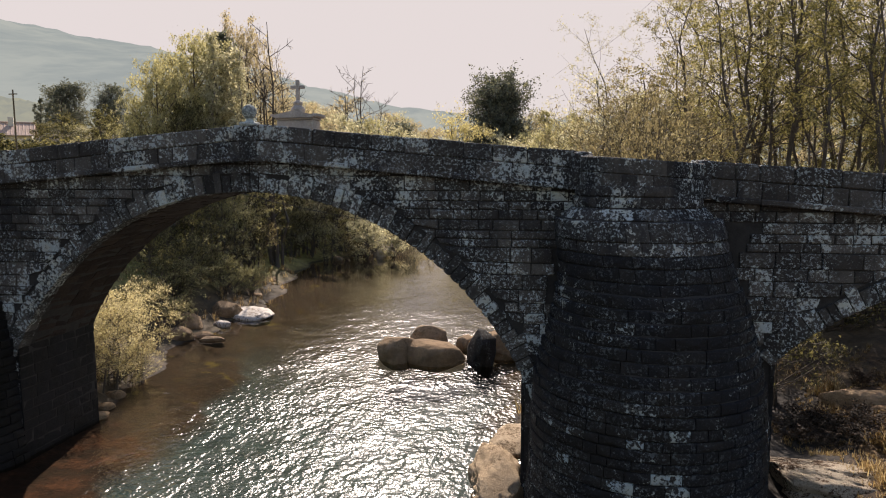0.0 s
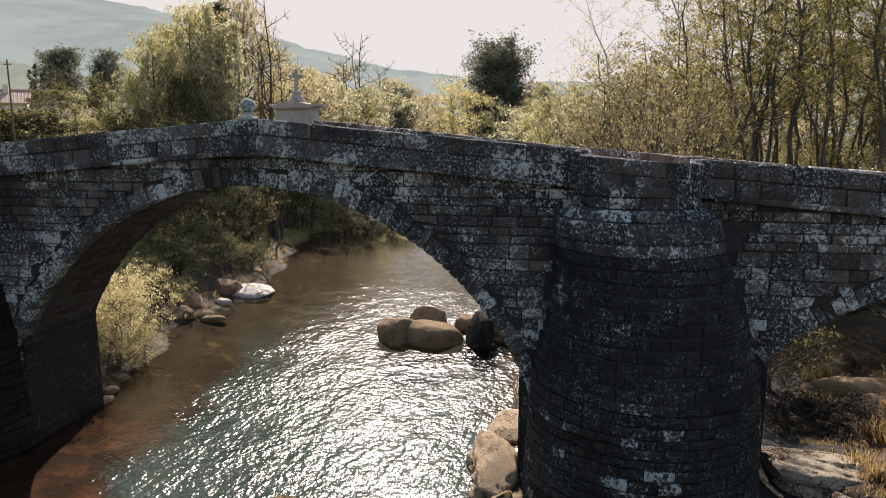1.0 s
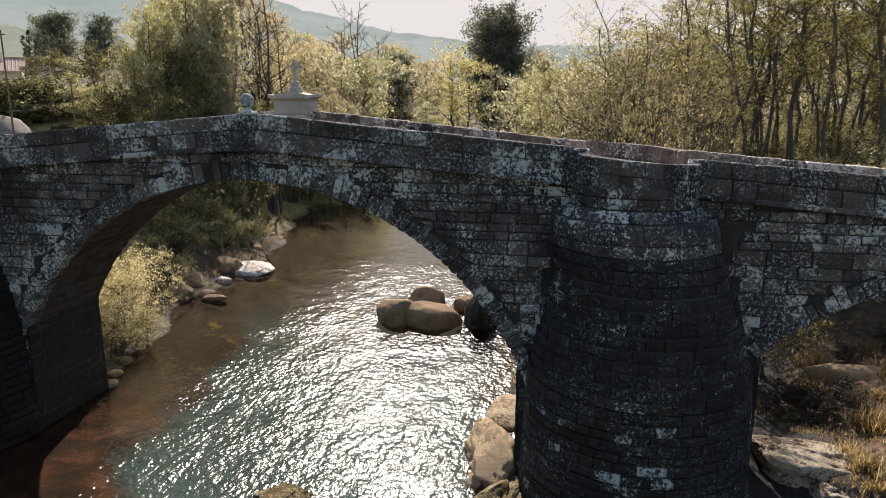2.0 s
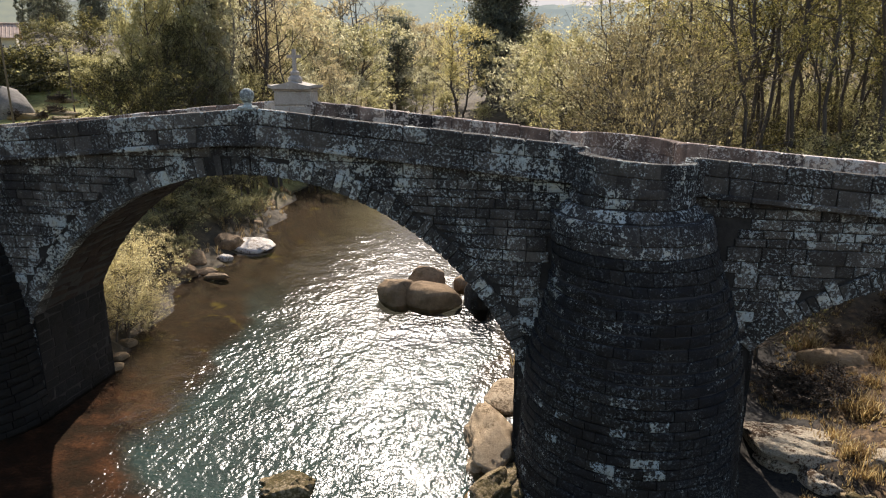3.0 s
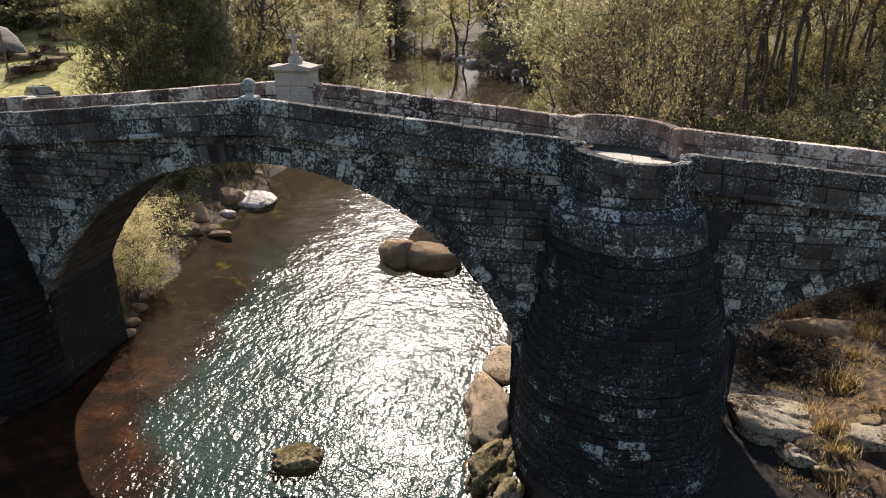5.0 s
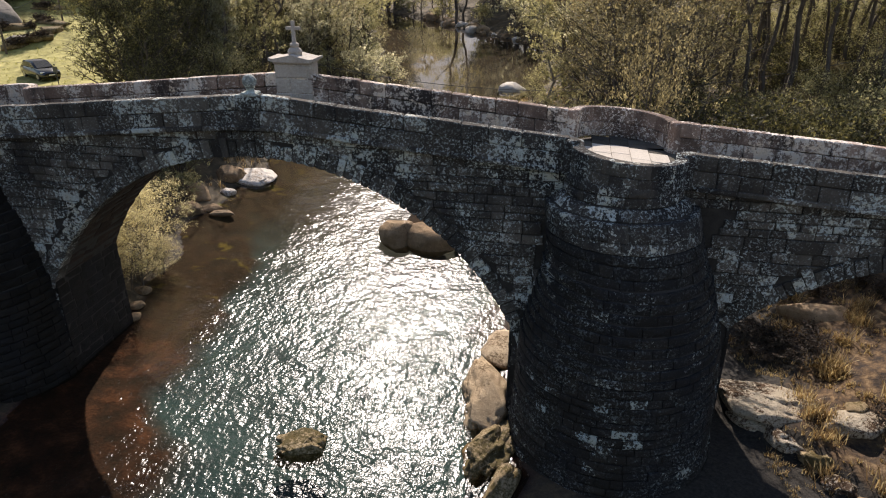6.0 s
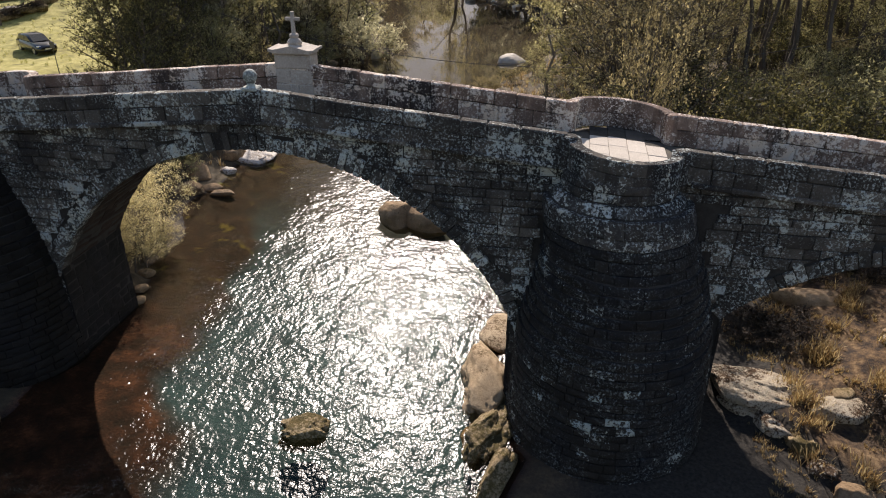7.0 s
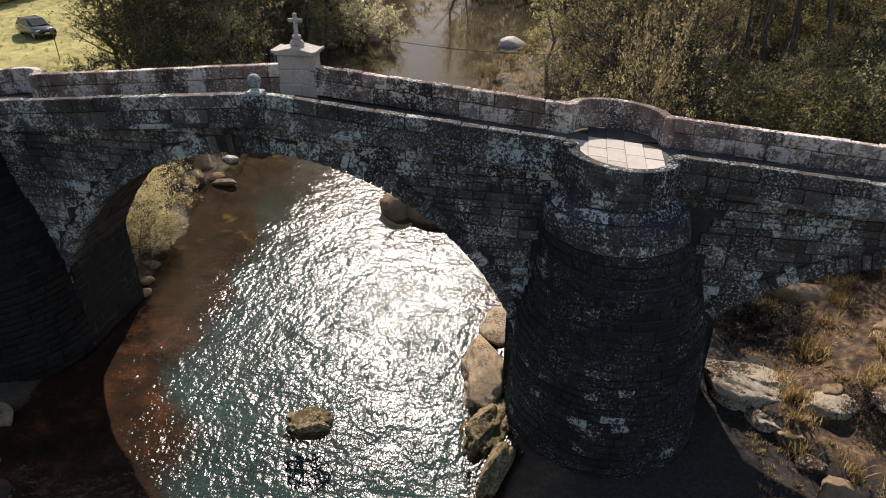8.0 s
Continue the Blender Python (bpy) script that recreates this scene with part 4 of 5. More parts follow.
def make_tree(name, label, category, seed, h, r, trunk, start, crown, limbs, leafage, count, spread, size, bark, lean=0.0, stems=1, twigs=4, group="", thin=0.008, inner=0.14):
    """A tapered trunk, limbs and twigs, and a loose crown. crown: (height share, radius share) pairs."""
    rs = np.random.RandomState(seed)
    t = thing(name, (0, 0, 0), label, category, group)
    ends, wood = [], []
    hs, cr = [p[0] for p in crown], [p[1] for p in crown]
    for s in range(stems):
        off = rs.normal(0, 0.12 * r if stems > 1 else 0, 2)
        way = rs.normal(0, 0.05, 2) + (off * 0.5 / max(r, 0.1) if stems > 1 else 0) + np.array([lean, 0])
        pts = []
        for k in range(9):
            f = k / 8
            wob = rs.normal(0, 0.016 * h, 2) * (f > 0)
            pts.append((off[0] + way[0] * h * f + wob[0], off[1] + way[1] * h * f + wob[1], h * f * (1 if s == 0 else rs.uniform(0.75, 1)) - 0.3 * (k == 0)))
        tr = trunk * (1 if s == 0 else rs.uniform(0.6, 0.95))
        wood.append(("trunk", tube(pts, [tr * (1.25 if k == 0 else 1) * (1 - 0.93 * k / 8) + 0.012 for k in range(9)], 7)))
        P = np.array(pts)
        limbset = []
        for n in range(limbs):
            f = start + (0.97 - start) * (n + rs.rand()) / limbs
            base = np.array([np.interp(f * 8, range(9), P[:, j]) for j in range(3)])
            g = n * 2.4 + rs.rand() * 1.2
            L = r * np.interp(f, hs, cr) * rs.uniform(0.65, 1.15)
            up = rs.uniform(0.25, 0.85)
            d = np.array([math.cos(g), math.sin(g), up])
            lp = [base + d * L * q + np.array([0, 0, 0.18 * L * q * q]) + rs.normal(0, 0.05 * L, 3) * (q > 0) for q in (0, 0.35, 0.7, 1.0)]
            lr = max(0.012, tr * (1 - f) * 0.55 + 0.006 + thin)
            limbset.append(tube([tuple(q) for q in lp], [lr, lr * 0.7, max(lr * 0.45, thin), thin], 3))
            for w in range(twigs):
                q = rs.uniform(0.3, 1.0)
                b0 = np.array([np.interp(q * 3, range(4), [e[j] for e in lp]) for j in range(3)])
                d2 = d * 0.5 + rs.normal(0, 0.6, 3) + np.array([0, 0, 0.25])
                e2 = b0 + d2 / np.linalg.norm(d2) * L * rs.uniform(0.2, 0.5)
                limbset.append(tube([tuple(b0), tuple(e2)], [max(lr * 0.4, thin * 0.9), thin * 0.75], 3))
                ends += [e2, (b0 + e2) / 2]
            ends.append(lp[-1])
        wood.append(("branchwork", joined(limbset)))
    for nm, d in wood:
        part(nm, d, bark, t, "", "stuff" if nm == "branchwork" else "")
    if count:
        far = label.startswith("distant")
        part("crown", leaves(ends, int(count * 0.85), spread * (1.0 if far else 0.62), size * (0.9 if far else 0.8), rs, 0.8, inner), leafage, t)
    return t


PLACED = {}


def plant(key, x, y, scale=1.0, turn=0.0, z=None, wide=1.0):
    """Sets a plant of a kind on the ground: the first one itself, then copies of it."""
    zz = float(ground_z(x, y)) if z is None else z
    m = pose(x, y, zz - 0.05, 0, 0, turn) @ Matrix.Diagonal((scale * wide, scale * wide, scale, 1))
    ob = KINDS[key]
    if key not in PLACED:
        ob.matrix_basis = m
        PLACED[key] = ob
        return ob
    c = copy_thing(PLACED[key], Matrix.Identity(4))
    c.matrix_basis = m
    return c


def at(px_dir, r):
    """A place r metres off along a bearing (degrees east of +y) from the drone's column."""
    return 1.92 + r * math.sin(radians(px_dir)), 0.5 + r * math.cos(radians(px_dir))


ROUND = [(0, 0.7), (0.3, 1.0), (0.6, 0.9), (0.85, 0.55), (1, 0.25)]
TALL = [(0, 0.5), (0.5, 0.9), (0.75, 1.0), (1, 0.45)]
SPIRE = [(0, 0.9), (0.3, 1.0), (0.7, 0.7), (1, 0.2)]
KINDS = {
    "olive": make_tree("tree", "olive-gold broadleaf tree with a dense crown", "tree", 1, 13, 4.6, 0.28, 0.12, ROUND, 34, L_OLIVE, 13000, 0.45, 0.105, BARK),
    "green": make_tree("tree", "dull green broadleaf tree, dark inside", "tree", 2, 12, 4.4, 0.26, 0.08, ROUND, 40, L_GREEN, 12000, 0.45, 0.11, BARK),
    "dark": make_tree("tree", "tall dark evergreen tree with a lumpy crown", "tree", 3, 26, 8.0, 0.55, 0.08, [(0, 0.7), (0.3, 1.0), (0.65, 1.0), (0.88, 0.7), (1, 0.3)], 60, L_DARK, 10000, 1.25, 0.37, BARK, inner=0.3),
    "poplar": make_tree("tree", "slim poplar with glittering pale yellow leaves", "tree", 4, 16, 1.5, 0.2, 0.12, SPIRE, 40, L_SILVER, 9000, 0.36, 0.11, PALEBARK),
    "conifer": make_tree("tree", "narrow dark conifer with a pointed top", "tree", 5, 16, 1.6, 0.2, 0.05, SPIRE, 36, L_DARK, 4960, 0.32, 0.228, BARK),
    "bare": make_tree("tree", "nearly leafless tree with spreading dark limbs", "tree", 6, 17, 3.4, 0.17, 0.35, [(0, 0.3), (0.4, 0.5), (0.7, 0.8), (1, 0.5)], 12, L_BROWN, 260, 0.5, 0.1, BARK, stems=5, twigs=7, thin=0.02),
    "brown": make_tree("tree", "brown autumn tree with thinning leaves", "tree", 7, 15, 5.0, 0.26, 0.15, ROUND, 30, L_BROWN, 9500, 0.5, 0.11, BARK),
    "yellow": make_tree("tree", "golden autumn tree on two dark stems at the water's edge", "tree", 8, 18, 5.2, 0.3, 0.32, [(0, 0.4), (0.35, 0.8), (0.6, 1.0), (0.85, 0.75), (1, 0.3)], 26, L_YELLOW, 9000, 0.6, 0.17, BARK, stems=2),
    "alder": make_tree("tree", "tall thin alder with sparse yellow-green leaves", "tree", 9, 25, 4.2, 0.17, 0.3, TALL, 20, L_WOOD, 7600, 0.45, 0.1, BARK, lean=0.03, twigs=4, inner=0.06),
    "alder2": make_tree("tree", "tall forked woodland tree with sparse golden leaves", "tree", 10, 27, 4.6, 0.18, 0.35, TALL, 14, L_WOOD, 7000, 0.45, 0.1, BARK, lean=-0.04, stems=2, twigs=4, inner=0.06),
    "leaner": make_tree("tree", "leaning dark-limbed tree with few leaves", "tree", 14, 24, 5.0, 0.15, 0.35, TALL, 16, L_OLIVE, 3200, 0.5, 0.1, BARK, lean=-0.28, twigs=7, inner=0.0),
    "willow": make_tree("tree", "wide grey-leaved willow, many-stemmed", "tree", 11, 13, 4.6, 0.16, 0.05, [(0, 0.8), (0.4, 1.0), (0.75, 0.8), (1, 0.4)], 13, L_SILVER, 11500, 0.42, 0.096, BARK, stems=4),
    "sallow": make_tree("tree", "wide grey-brown sallow, many-stemmed and twiggy", "tree", 15, 12, 4.8, 0.14, 0.05, [(0, 0.8), (0.4, 1.0), (0.75, 0.8), (1, 0.4)], 13, L_SALLOW, 13000, 0.4, 0.085, BARK, stems=5, twigs=4),
    "slim": make_tree("tree", "slender golden-leaved riverside tree", "tree", 12, 13, 1.7, 0.1, 0.05, SPIRE, 26, L_OLIVE, 4960, 0.4, 0.114, PALEBARK),
    "shrub": make_tree("bush", "dense dull green shrub of the undergrowth", "bush", 21, 4.2, 2.6, 0.06, 0.03, ROUND, 8, L_GREEN, 3900, 0.4, 0.084, BARK, stems=4, twigs=2),
    "goldshrub": make_tree("bush", "golden olive-leaved shrub of the undergrowth", "bush", 22, 4.5, 2.6, 0.06, 0.03, ROUND, 8, L_OLIVE, 4600, 0.36, 0.064, BARK, stems=4, twigs=2),
    "willowbush": make_tree("bush", "sunlit straw-coloured willow bush at the water", "bush", 23, 3.9, 1.9, 0.05, 0.02, ROUND, 9, L_STRAW, 13000, 0.3, 0.042, BARK, stems=5, twigs=2),
    "roundbush": make_tree("bush", "low rounded bush with pale tips on the bank", "bush", 24, 2.4, 1.9, 0.05, 0.02, ROUND, 9, L_STRAWGREEN, 9000, 0.22, 0.05, BARK, stems=4, twigs=2),
    "palebush": make_tree("bush", "feathery pale bush catching the sun", "bush", 25, 3.2, 2.0, 0.05, 0.02, ROUND, 8, L_SILVER, 4030, 0.3, 0.103, BARK, stems=4, twigs=2),
    "heath": make_tree("bush", "dark brown heather bush in a hollow of the bank", "bush", 27, 1.0, 1.1, 0.03, 0.02, ROUND, 7, L_HEATH, 3000, 0.14, 0.06, BARK, stems=4, twigs=2),
    "brownbush": make_tree("bush", "reddish brown bramble bush, half dry", "bush", 26, 2.6, 2.2, 0.04, 0.02, ROUND, 8, L_SALLOW, 3720, 0.34, 0.09, BARK, stems=4, twigs=2),
}

# coarser kinds for the far woods
for key, lab, mat_, h, r in (("olive", "distant olive-gold broadleaf tree", L_OLIVE, 13, 4.8), ("brown", "distant brown autumn tree, thinning", L_BROWN, 15, 5.0), ("willow", "distant grey-leaved willow by water", L_SILVER, 13, 4.8), ("green", "distant dull green broadleaf tree", L_GREEN, 12, 4.5)):
    KINDS["far_" + key] = make_tree("tree", lab, "tree", 40 + len(KINDS), h, r, 0.26, 0.1, ROUND, 26, mat_, 3300, 0.5, 0.17, BARK, twigs=1, inner=0.25)
for key, lab, mat_ in (("goldshrub", "distant golden shrub of the hedge", L_OLIVE), ("palebush", "distant pale feathery hedge shrub", L_SILVER), ("shrub", "distant dull green hedge shrub", L_GREEN)):
    KINDS["far_" + key] = make_tree("bush", lab, "bush", 60 + len(KINDS), 4.4, 2.6, 0.06, 0.03, ROUND, 8, mat_, 1500, 0.4, 0.16, BARK, stems=3, twigs=1, inner=0.25)

pr = random.Random(11)


def spot(key, bearing, r, scale=1.0, wide=1.0):
    x, y = at(bearing, r)
    far = r + 45
    while r < far and float(np.interp(y, SY, SL)) - 1.6 < x < float(np.interp(y, SY, SR)) + 1.2:
        r += 1.0
        x, y = at(bearing, r)
    if r >= far:
        return
    if r > 88 and "far_" + key in KINDS:
        key = "far_" + key
    plant(key, x, y, scale, pr.uniform(0, 360), wide=wide)


# the group of trees on the west bank behind the bridge
for k, b, r, s in (("green", -33.8, 56, 0.75), ("olive", -33.2, 58, 1.12), ("olive", -33.8, 58, 0.9), ("green", -32.6, 55, 0.7), ("green", -31.6, 56, 0.75), ("green", -30.6, 57, 0.75), ("olive", -32.0, 60, 1.05), ("olive", -30.6, 63, 1.36), ("olive", -29.3, 65, 1.34), ("olive", -31.6, 65, 1.22), ("olive", -29.6, 62, 1.0), ("green", -30.2, 60, 1.0), ("green", -34.8, 53, 0.66), ("green", -34.0, 49, 0.62), ("green", -31.9, 58, 0.95),
                   ("conifer", -29.2, 67, 1.22), ("olive", -28.4, 67, 1.36), ("poplar", -28.7, 60, 1.2), ("poplar", -27.7, 60, 1.16), ("poplar", -28.2, 63, 1.1), ("poplar", -27.2, 61, 0.75), ("goldshrub", -28.4, 57, 1.3), ("olive", -27.6, 60, 0.7),
                   ("brown", -26.3, 75, 1.42), ("brown", -25.3, 74, 1.25), ("brown", -27.2, 75, 1.42), ("brown", -24.5, 75, 0.95), ("bare", -24.3, 65, 1.3), ("olive", -26.2, 63, 0.7), ("olive", -24.2, 72, 0.7),
                   ("green", -32.6, 52, 0.72), ("willow", -23.2, 74, 0.7), ("willow", -22.0, 80, 0.75), ("olive", -20.6, 89, 0.8), ("goldshrub", -28, 56, 1.1), ("shrub", -26.6, 60, 1.1), ("shrub", -31, 50, 1.1), ("shrub", -33.0, 45, 0.7), ("shrub", -32.4, 47, 0.9),
                   ("brownbush", -26, 62, 1.2), ("palebush", -22.6, 74, 1.5), ("goldshrub", -21.8, 78, 1.5), ("palebush", -21.0, 82, 1.3)):
    spot(k, b, r, s, 0.6 if k in ("olive", "brown", "green") and s > 0.72 else 0.85)
for x, y, s in ((-28.5, 57, 0.8), (-29, 63, 0.75), (-31, 46, 0.7), (-27, 68, 0.65)):
    plant("green", x, y, s, pr.uniform(0, 360))
# valley woods beyond the bend
for n in range(62):
    b = -24 + 14.5 * pr.random()
    r = pr.uniform(105, 200) if b < -15.0 else pr.uniform(205, 260)
    x, y = at(b, r)
    if float(np.interp(y, SY, SL)) - 1.5 < x < float(np.interp(y, SY, SR)) + 1.5:
        continue
    spot(pr.choice(("olive", "brown", "olive", "brown", "willow", "willow")), b, r, pr.uniform(0.85, 1.2))
for n in range(30):
    b = -26.5 + 12 * (n + pr.random()) / 30
    spot(pr.choice(("willow", "olive", "brown", "willow", "olive", "palebush")), b, pr.uniform(74, 106), pr.uniform(0.5, 0.8))
for k, b, r, s in (("willow", -18.8, 96, 1.1), ("olive", -17.0, 100, 1.2), ("brown", -16.2, 106, 1.2), ("willow", -20.6, 92, 1.0), ("olive", -15.2, 116, 1.5), ("brown", -21.6, 90, 0.9), ("bare", -17.6, 108, 1.42), ("olive", -14.7, 128, 1.4), ("brown", -15.4, 118, 1.4), ("dark", -14.2, 150, 0.6), ("willow", -14.1, 142, 1.4), ("brown", -19.5, 92, 0.65), ("olive", -21, 88, 0.6), ("willow", -16.2, 108, 0.8), ("dark", -14.2, 215, 0.62), ("conifer", -13.0, 220, 0.9), ("conifer", -13.6, 216, 1.0),
                   ("olive", -15.6, 130, 0.8), ("olive", -11.8, 200, 0.7), ("dark", -6.8, 152, 0.9), ("dark", -5.2, 154, 0.97), ("dark", -6.0, 158, 0.9), ("dark", -6.3, 150, 0.62), ("dark", -5.0, 151, 0.6),
                   ("willow", -4.5, 102, 1.05), ("willow", -3.6, 108, 0.55), ("olive", -3.2, 138, 1.05), ("willow", -2.5, 128, 1.0), ("olive", -1.6, 118, 1.05), ("brown", -2.9, 150, 1.1), ("willow", -5.2, 128, 0.72), ("brown", -3.8, 122, 0.8), ("slim", -3.3, 100, 1.0), ("willow", -3.4, 112, 0.5), ("goldshrub", -7.4, 126, 0.9), ("goldshrub", -10.3, 140, 1.2)):
    spot(k, b, r, s)
plant("yellow", -19.2, 130.5, 1.08, 30, wide=0.95)
plant("far_willow", -12.8, 137, 1.1, 80, wide=0.8)
plant("far_willow", -8.6, 140, 0.9, 10, wide=0.8)
for n in range(46):
    b = -17 + 8.5 * (n + pr.random()) / 46
    spot(pr.choice(("willow", "olive", "willow", "brown", "goldshrub", "palebush")), b, pr.uniform(138, 205), pr.uniform(0.42, 0.6))
for n in range(36):
    y = pr.uniform(80, 175)
    x = float(np.interp(y, SY, SL)) - pr.uniform(1.5, 16)
    k = pr.choice(("far_willow", "far_olive", "far_brown", "far_palebush", "far_goldshrub"))
    plant(k, x, y, pr.uniform(0.6, 1.0) if "bush" not in k and "shrub" not in k else pr.uniform(0.7, 1.3), pr.uniform(0, 360))
# east bank: slender trees, the wide willow, then the tall wood
for k, b, r, s in (("slim", -1.6, 57, 1.05), ("slim", 0.2, 60, 1.0), ("slim", -0.3, 70, 1.1), ("slim", 1.2, 62, 0.95), ("slim", -2.4, 80, 1.0), ("slim", -2.6, 92, 1.1), ("olive", 0.5, 82, 0.95),
                   ("yellow", 2.0, 76, 0.7), ("sallow", 4.6, 48, 1.05), ("sallow", 6.8, 46, 0.95), ("willow", 3.0, 58, 0.95), ("goldshrub", -1.2, 53, 0.7), ("goldshrub", 1.0, 50, 0.8),
                   ("brownbush", 3.2, 42, 1.2), ("shrub", 5.6, 41, 1.25), ("shrub", 8.2, 40, 1.3), ("leaner", 14.5, 50, 1.0), ("sallow", 9.5, 52, 1.0), ("olive", -1.8, 74, 1.0), ("olive", -0.4, 66, 0.95), ("willow", 0.8, 62, 1.05), ("olive", -2.7, 86, 1.1), ("sallow", 6.0, 51, 1.25), ("willow", 4.2, 56, 1.1), ("leaner", 5.8, 61, 0.8), ("leaner", 8.4, 58, 0.9)):
    spot(k, b, r, s)
for n in range(38):
    b = 8.0 + 26 * (n + pr.random()) / 38
    r = pr.uniform(46, 92)
    spot(pr.choice(("alder", "alder", "alder2", "alder2", "alder")), b, r, pr.uniform(0.8, 1.1))
for n in range(58):
    b = 6.5 + 27 * (n + pr.random()) / 58
    r = pr.uniform(36, 78)
    if 8.6 < b < 12.4 and r < 52:
        r += 18
    spot(pr.choice(("shrub", "shrub", "brownbush")) if r < 42 else pr.choice(("goldshrub", "shrub", "shrub", "shrub", "goldshrub", "shrub", "brownbush")), b, r, pr.uniform(0.4, 1.2))
for n in range(16):
    spot(pr.choice(("olive", "brown", "green", "goldshrub", "shrub")), 9 + 26 * (n + pr.random()) / 16, pr.uniform(60, 84), pr.uniform(0.5, 0.8))
for n in range(26):
    spot(pr.choice(("olive", "brown", "green")), 4 + 30 * (n + pr.random()) / 26, pr.uniform(92, 125), pr.uniform(0.9, 1.4))
for n in range(30):
    spot(pr.choice(("shrub", "goldshrub", "goldshrub")), 13.5 + 15 * (n + pr.random()) / 30, pr.uniform(60, 90), pr.uniform(0.8, 1.3))
for n in range(14):
    spot(pr.choice(("alder", "alder2")), 14 + 14 * (n + pr.random()) / 14, pr.uniform(50, 80), pr.uniform(0.8, 1.0))
for n in range(18):
    spot(pr.choice(("goldshrub", "shrub", "shrub", "brownbush")), 13 + 13 * (n + pr.random()) / 18, pr.uniform(38, 62), pr.uniform(0.7, 1.2))
# hedges and trees beyond the west meadow
for n in range(16):
    b = -46 + 11.5 * pr.random()
    r = pr.uniform(126, 165)
    spot(pr.choice(("goldshrub", "goldshrub", "palebush", "shrub")), b, r, pr.uniform(0.45, 0.65), 1.7)
for n in range(26):
    b = -46 + 11.5 * (n + pr.random()) / 26
    spot(pr.choice(("shrub", "goldshrub")), b, pr.uniform(101, 106), pr.uniform(0.5, 0.75), 1.4)
    if b > -41.5:
        spot(pr.choice(("goldshrub", "goldshrub", "palebush")), b + pr.uniform(-0.3, 0.3), pr.uniform(104, 110), pr.uniform(0.6, 0.9))
for n in range(8):
    spot(pr.choice(("goldshrub", "goldshrub", "shrub")), -44.6 + 0.6 * n, pr.uniform(103, 107), pr.uniform(1.0, 1.25), 1.3)
for b, r, s in ((-39.1, 116, 0.62), (-36.7, 115, 0.72), (-36.3, 117, 0.6), (-41.0, 118, 0.52), (-43.4, 122, 0.5)):
    spot("green", b, r, s)
for n in range(26):
    b = -41 + 6.5 * pr.random()
    spot(pr.choice(("conifer", "dark", "conifer")), b, pr.uniform(165, 215), pr.uniform(0.3, 0.5))
# unseen trees added downstream to keep sky light off the abutment
for x, y, s in ((-24, 7, 0.55), (-27, 0, 0.6), (-25, -8, 0.6), (-31, 9, 0.6), (-34, -2, 0.65), (-24, -16, 0.6)):
    plant("dark", x, y, s, pr.uniform(0, 360))
# bushes on the west bank seen through the arch
for k, x, y, s in (("willowbush", -17.9, 26.4, 1.05), ("willowbush", -18.2, 28.4, 1.0), ("willowbush", -17.5, 24.9, 0.75), ("willowbush", -17.1, 27.6, 0.55), ("roundbush", -22.4, 39.4, 1.05), ("roundbush", -21.6, 44.6, 1.0), ("roundbush", -20.8, 36.4, 0.6), ("roundbush", -23.4, 42.6, 1.2), ("roundbush", -21.0, 46.6, 0.8),
                   ("roundbush", -22.6, 36.0, 0.7), ("shrub", -27.5, 38.0, 0.7), ("shrub", -26.5, 45, 0.8), ("brownbush", -24.2, 46.4, 0.8), ("shrub", -26.6, 53, 0.9), ("brownbush", -24.8, 51, 0.8),
                   ("shrub", -29.5, 47, 1.0), ("shrub", -27, 59, 0.9), ("shrub", -26, 63, 0.8), ("shrub", -29, 56, 1.1), ("brownbush", -21.3, 72.6, 0.8), ("palebush", -17.6, 74.6, 1.1), ("palebush", -19.8, 71.8, 1.3),
                   ("goldshrub", -23.2, 69.4, 1.0), ("brownbush", -5.4, 60.5, 0.45), ("brownbush", -3.2, 63.5, 0.5), ("goldshrub", -1.4, 66.5, 0.6), ("brownbush", -4.4, 58.4, 0.5)):
    plant(k, x, y, s, pr.uniform(0, 360))


def tufts(name, label, mat, n, where, h, seed):
    """Scattered tufts of thin blades, as one growth."""
    rs = np.random.RandomState(seed)
    vs = []
    k = 0
    while k < n:
        x, y = where(rs)
        z = float(ground_z(x, y))
        if z < 0.12:
            k += 1
            continue
        s = h * rs.uniform(0.5, 1.4)
        for b in range(11):
            g = rs.rand() * 6.283
            o = rs.normal(0, 0.22 * s, 2)
            bend = rs.uniform(0.2, 0.8) * s
            p0 = np.array([x + o[0], y + o[1], z - 0.03])
            tip = p0 + np.array([math.cos(g) * bend, math.sin(g) * bend, s * rs.uniform(0.6, 1.1)])
            midp = p0 + (tip - p0) * 0.55 + np.array([0, 0, 0.12 * s])
            w = np.array([-math.sin(g), math.cos(g), 0]) * 0.014 * (0.6 + s)
            vs += [p0 - w, p0 + w, midp + w * 0.8, midp - w * 0.8, midp - w * 0.8, midp + w * 0.8, tip + w * 0.1, tip - w * 0.1]
        k += 1
    q = np.arange(len(vs)).reshape(-1, 4)
    return whole(name, quads_mesh(name, np.array(vs), q), mat, label, "grass", "stuff")


def patchy(r, x0, x1, y0, y1):
    """A place in the thicker patches of a growth."""
    while True:
        x, y = r.uniform(x0, x1), r.uniform(y0, y1)
        if noise.noise(Vector((x * 0.55, y * 0.55, 3.0))) + 0.5 * noise.noise(Vector((x * 1.7, y * 1.7, 8.0))) > 0.02 + r.uniform(-0.12, 0.12):
            return x, y


HUBS = [(random.Random(90 + k).uniform(10.2, 17), random.Random(190 + k).uniform(16, 29)) for k in range(40)]


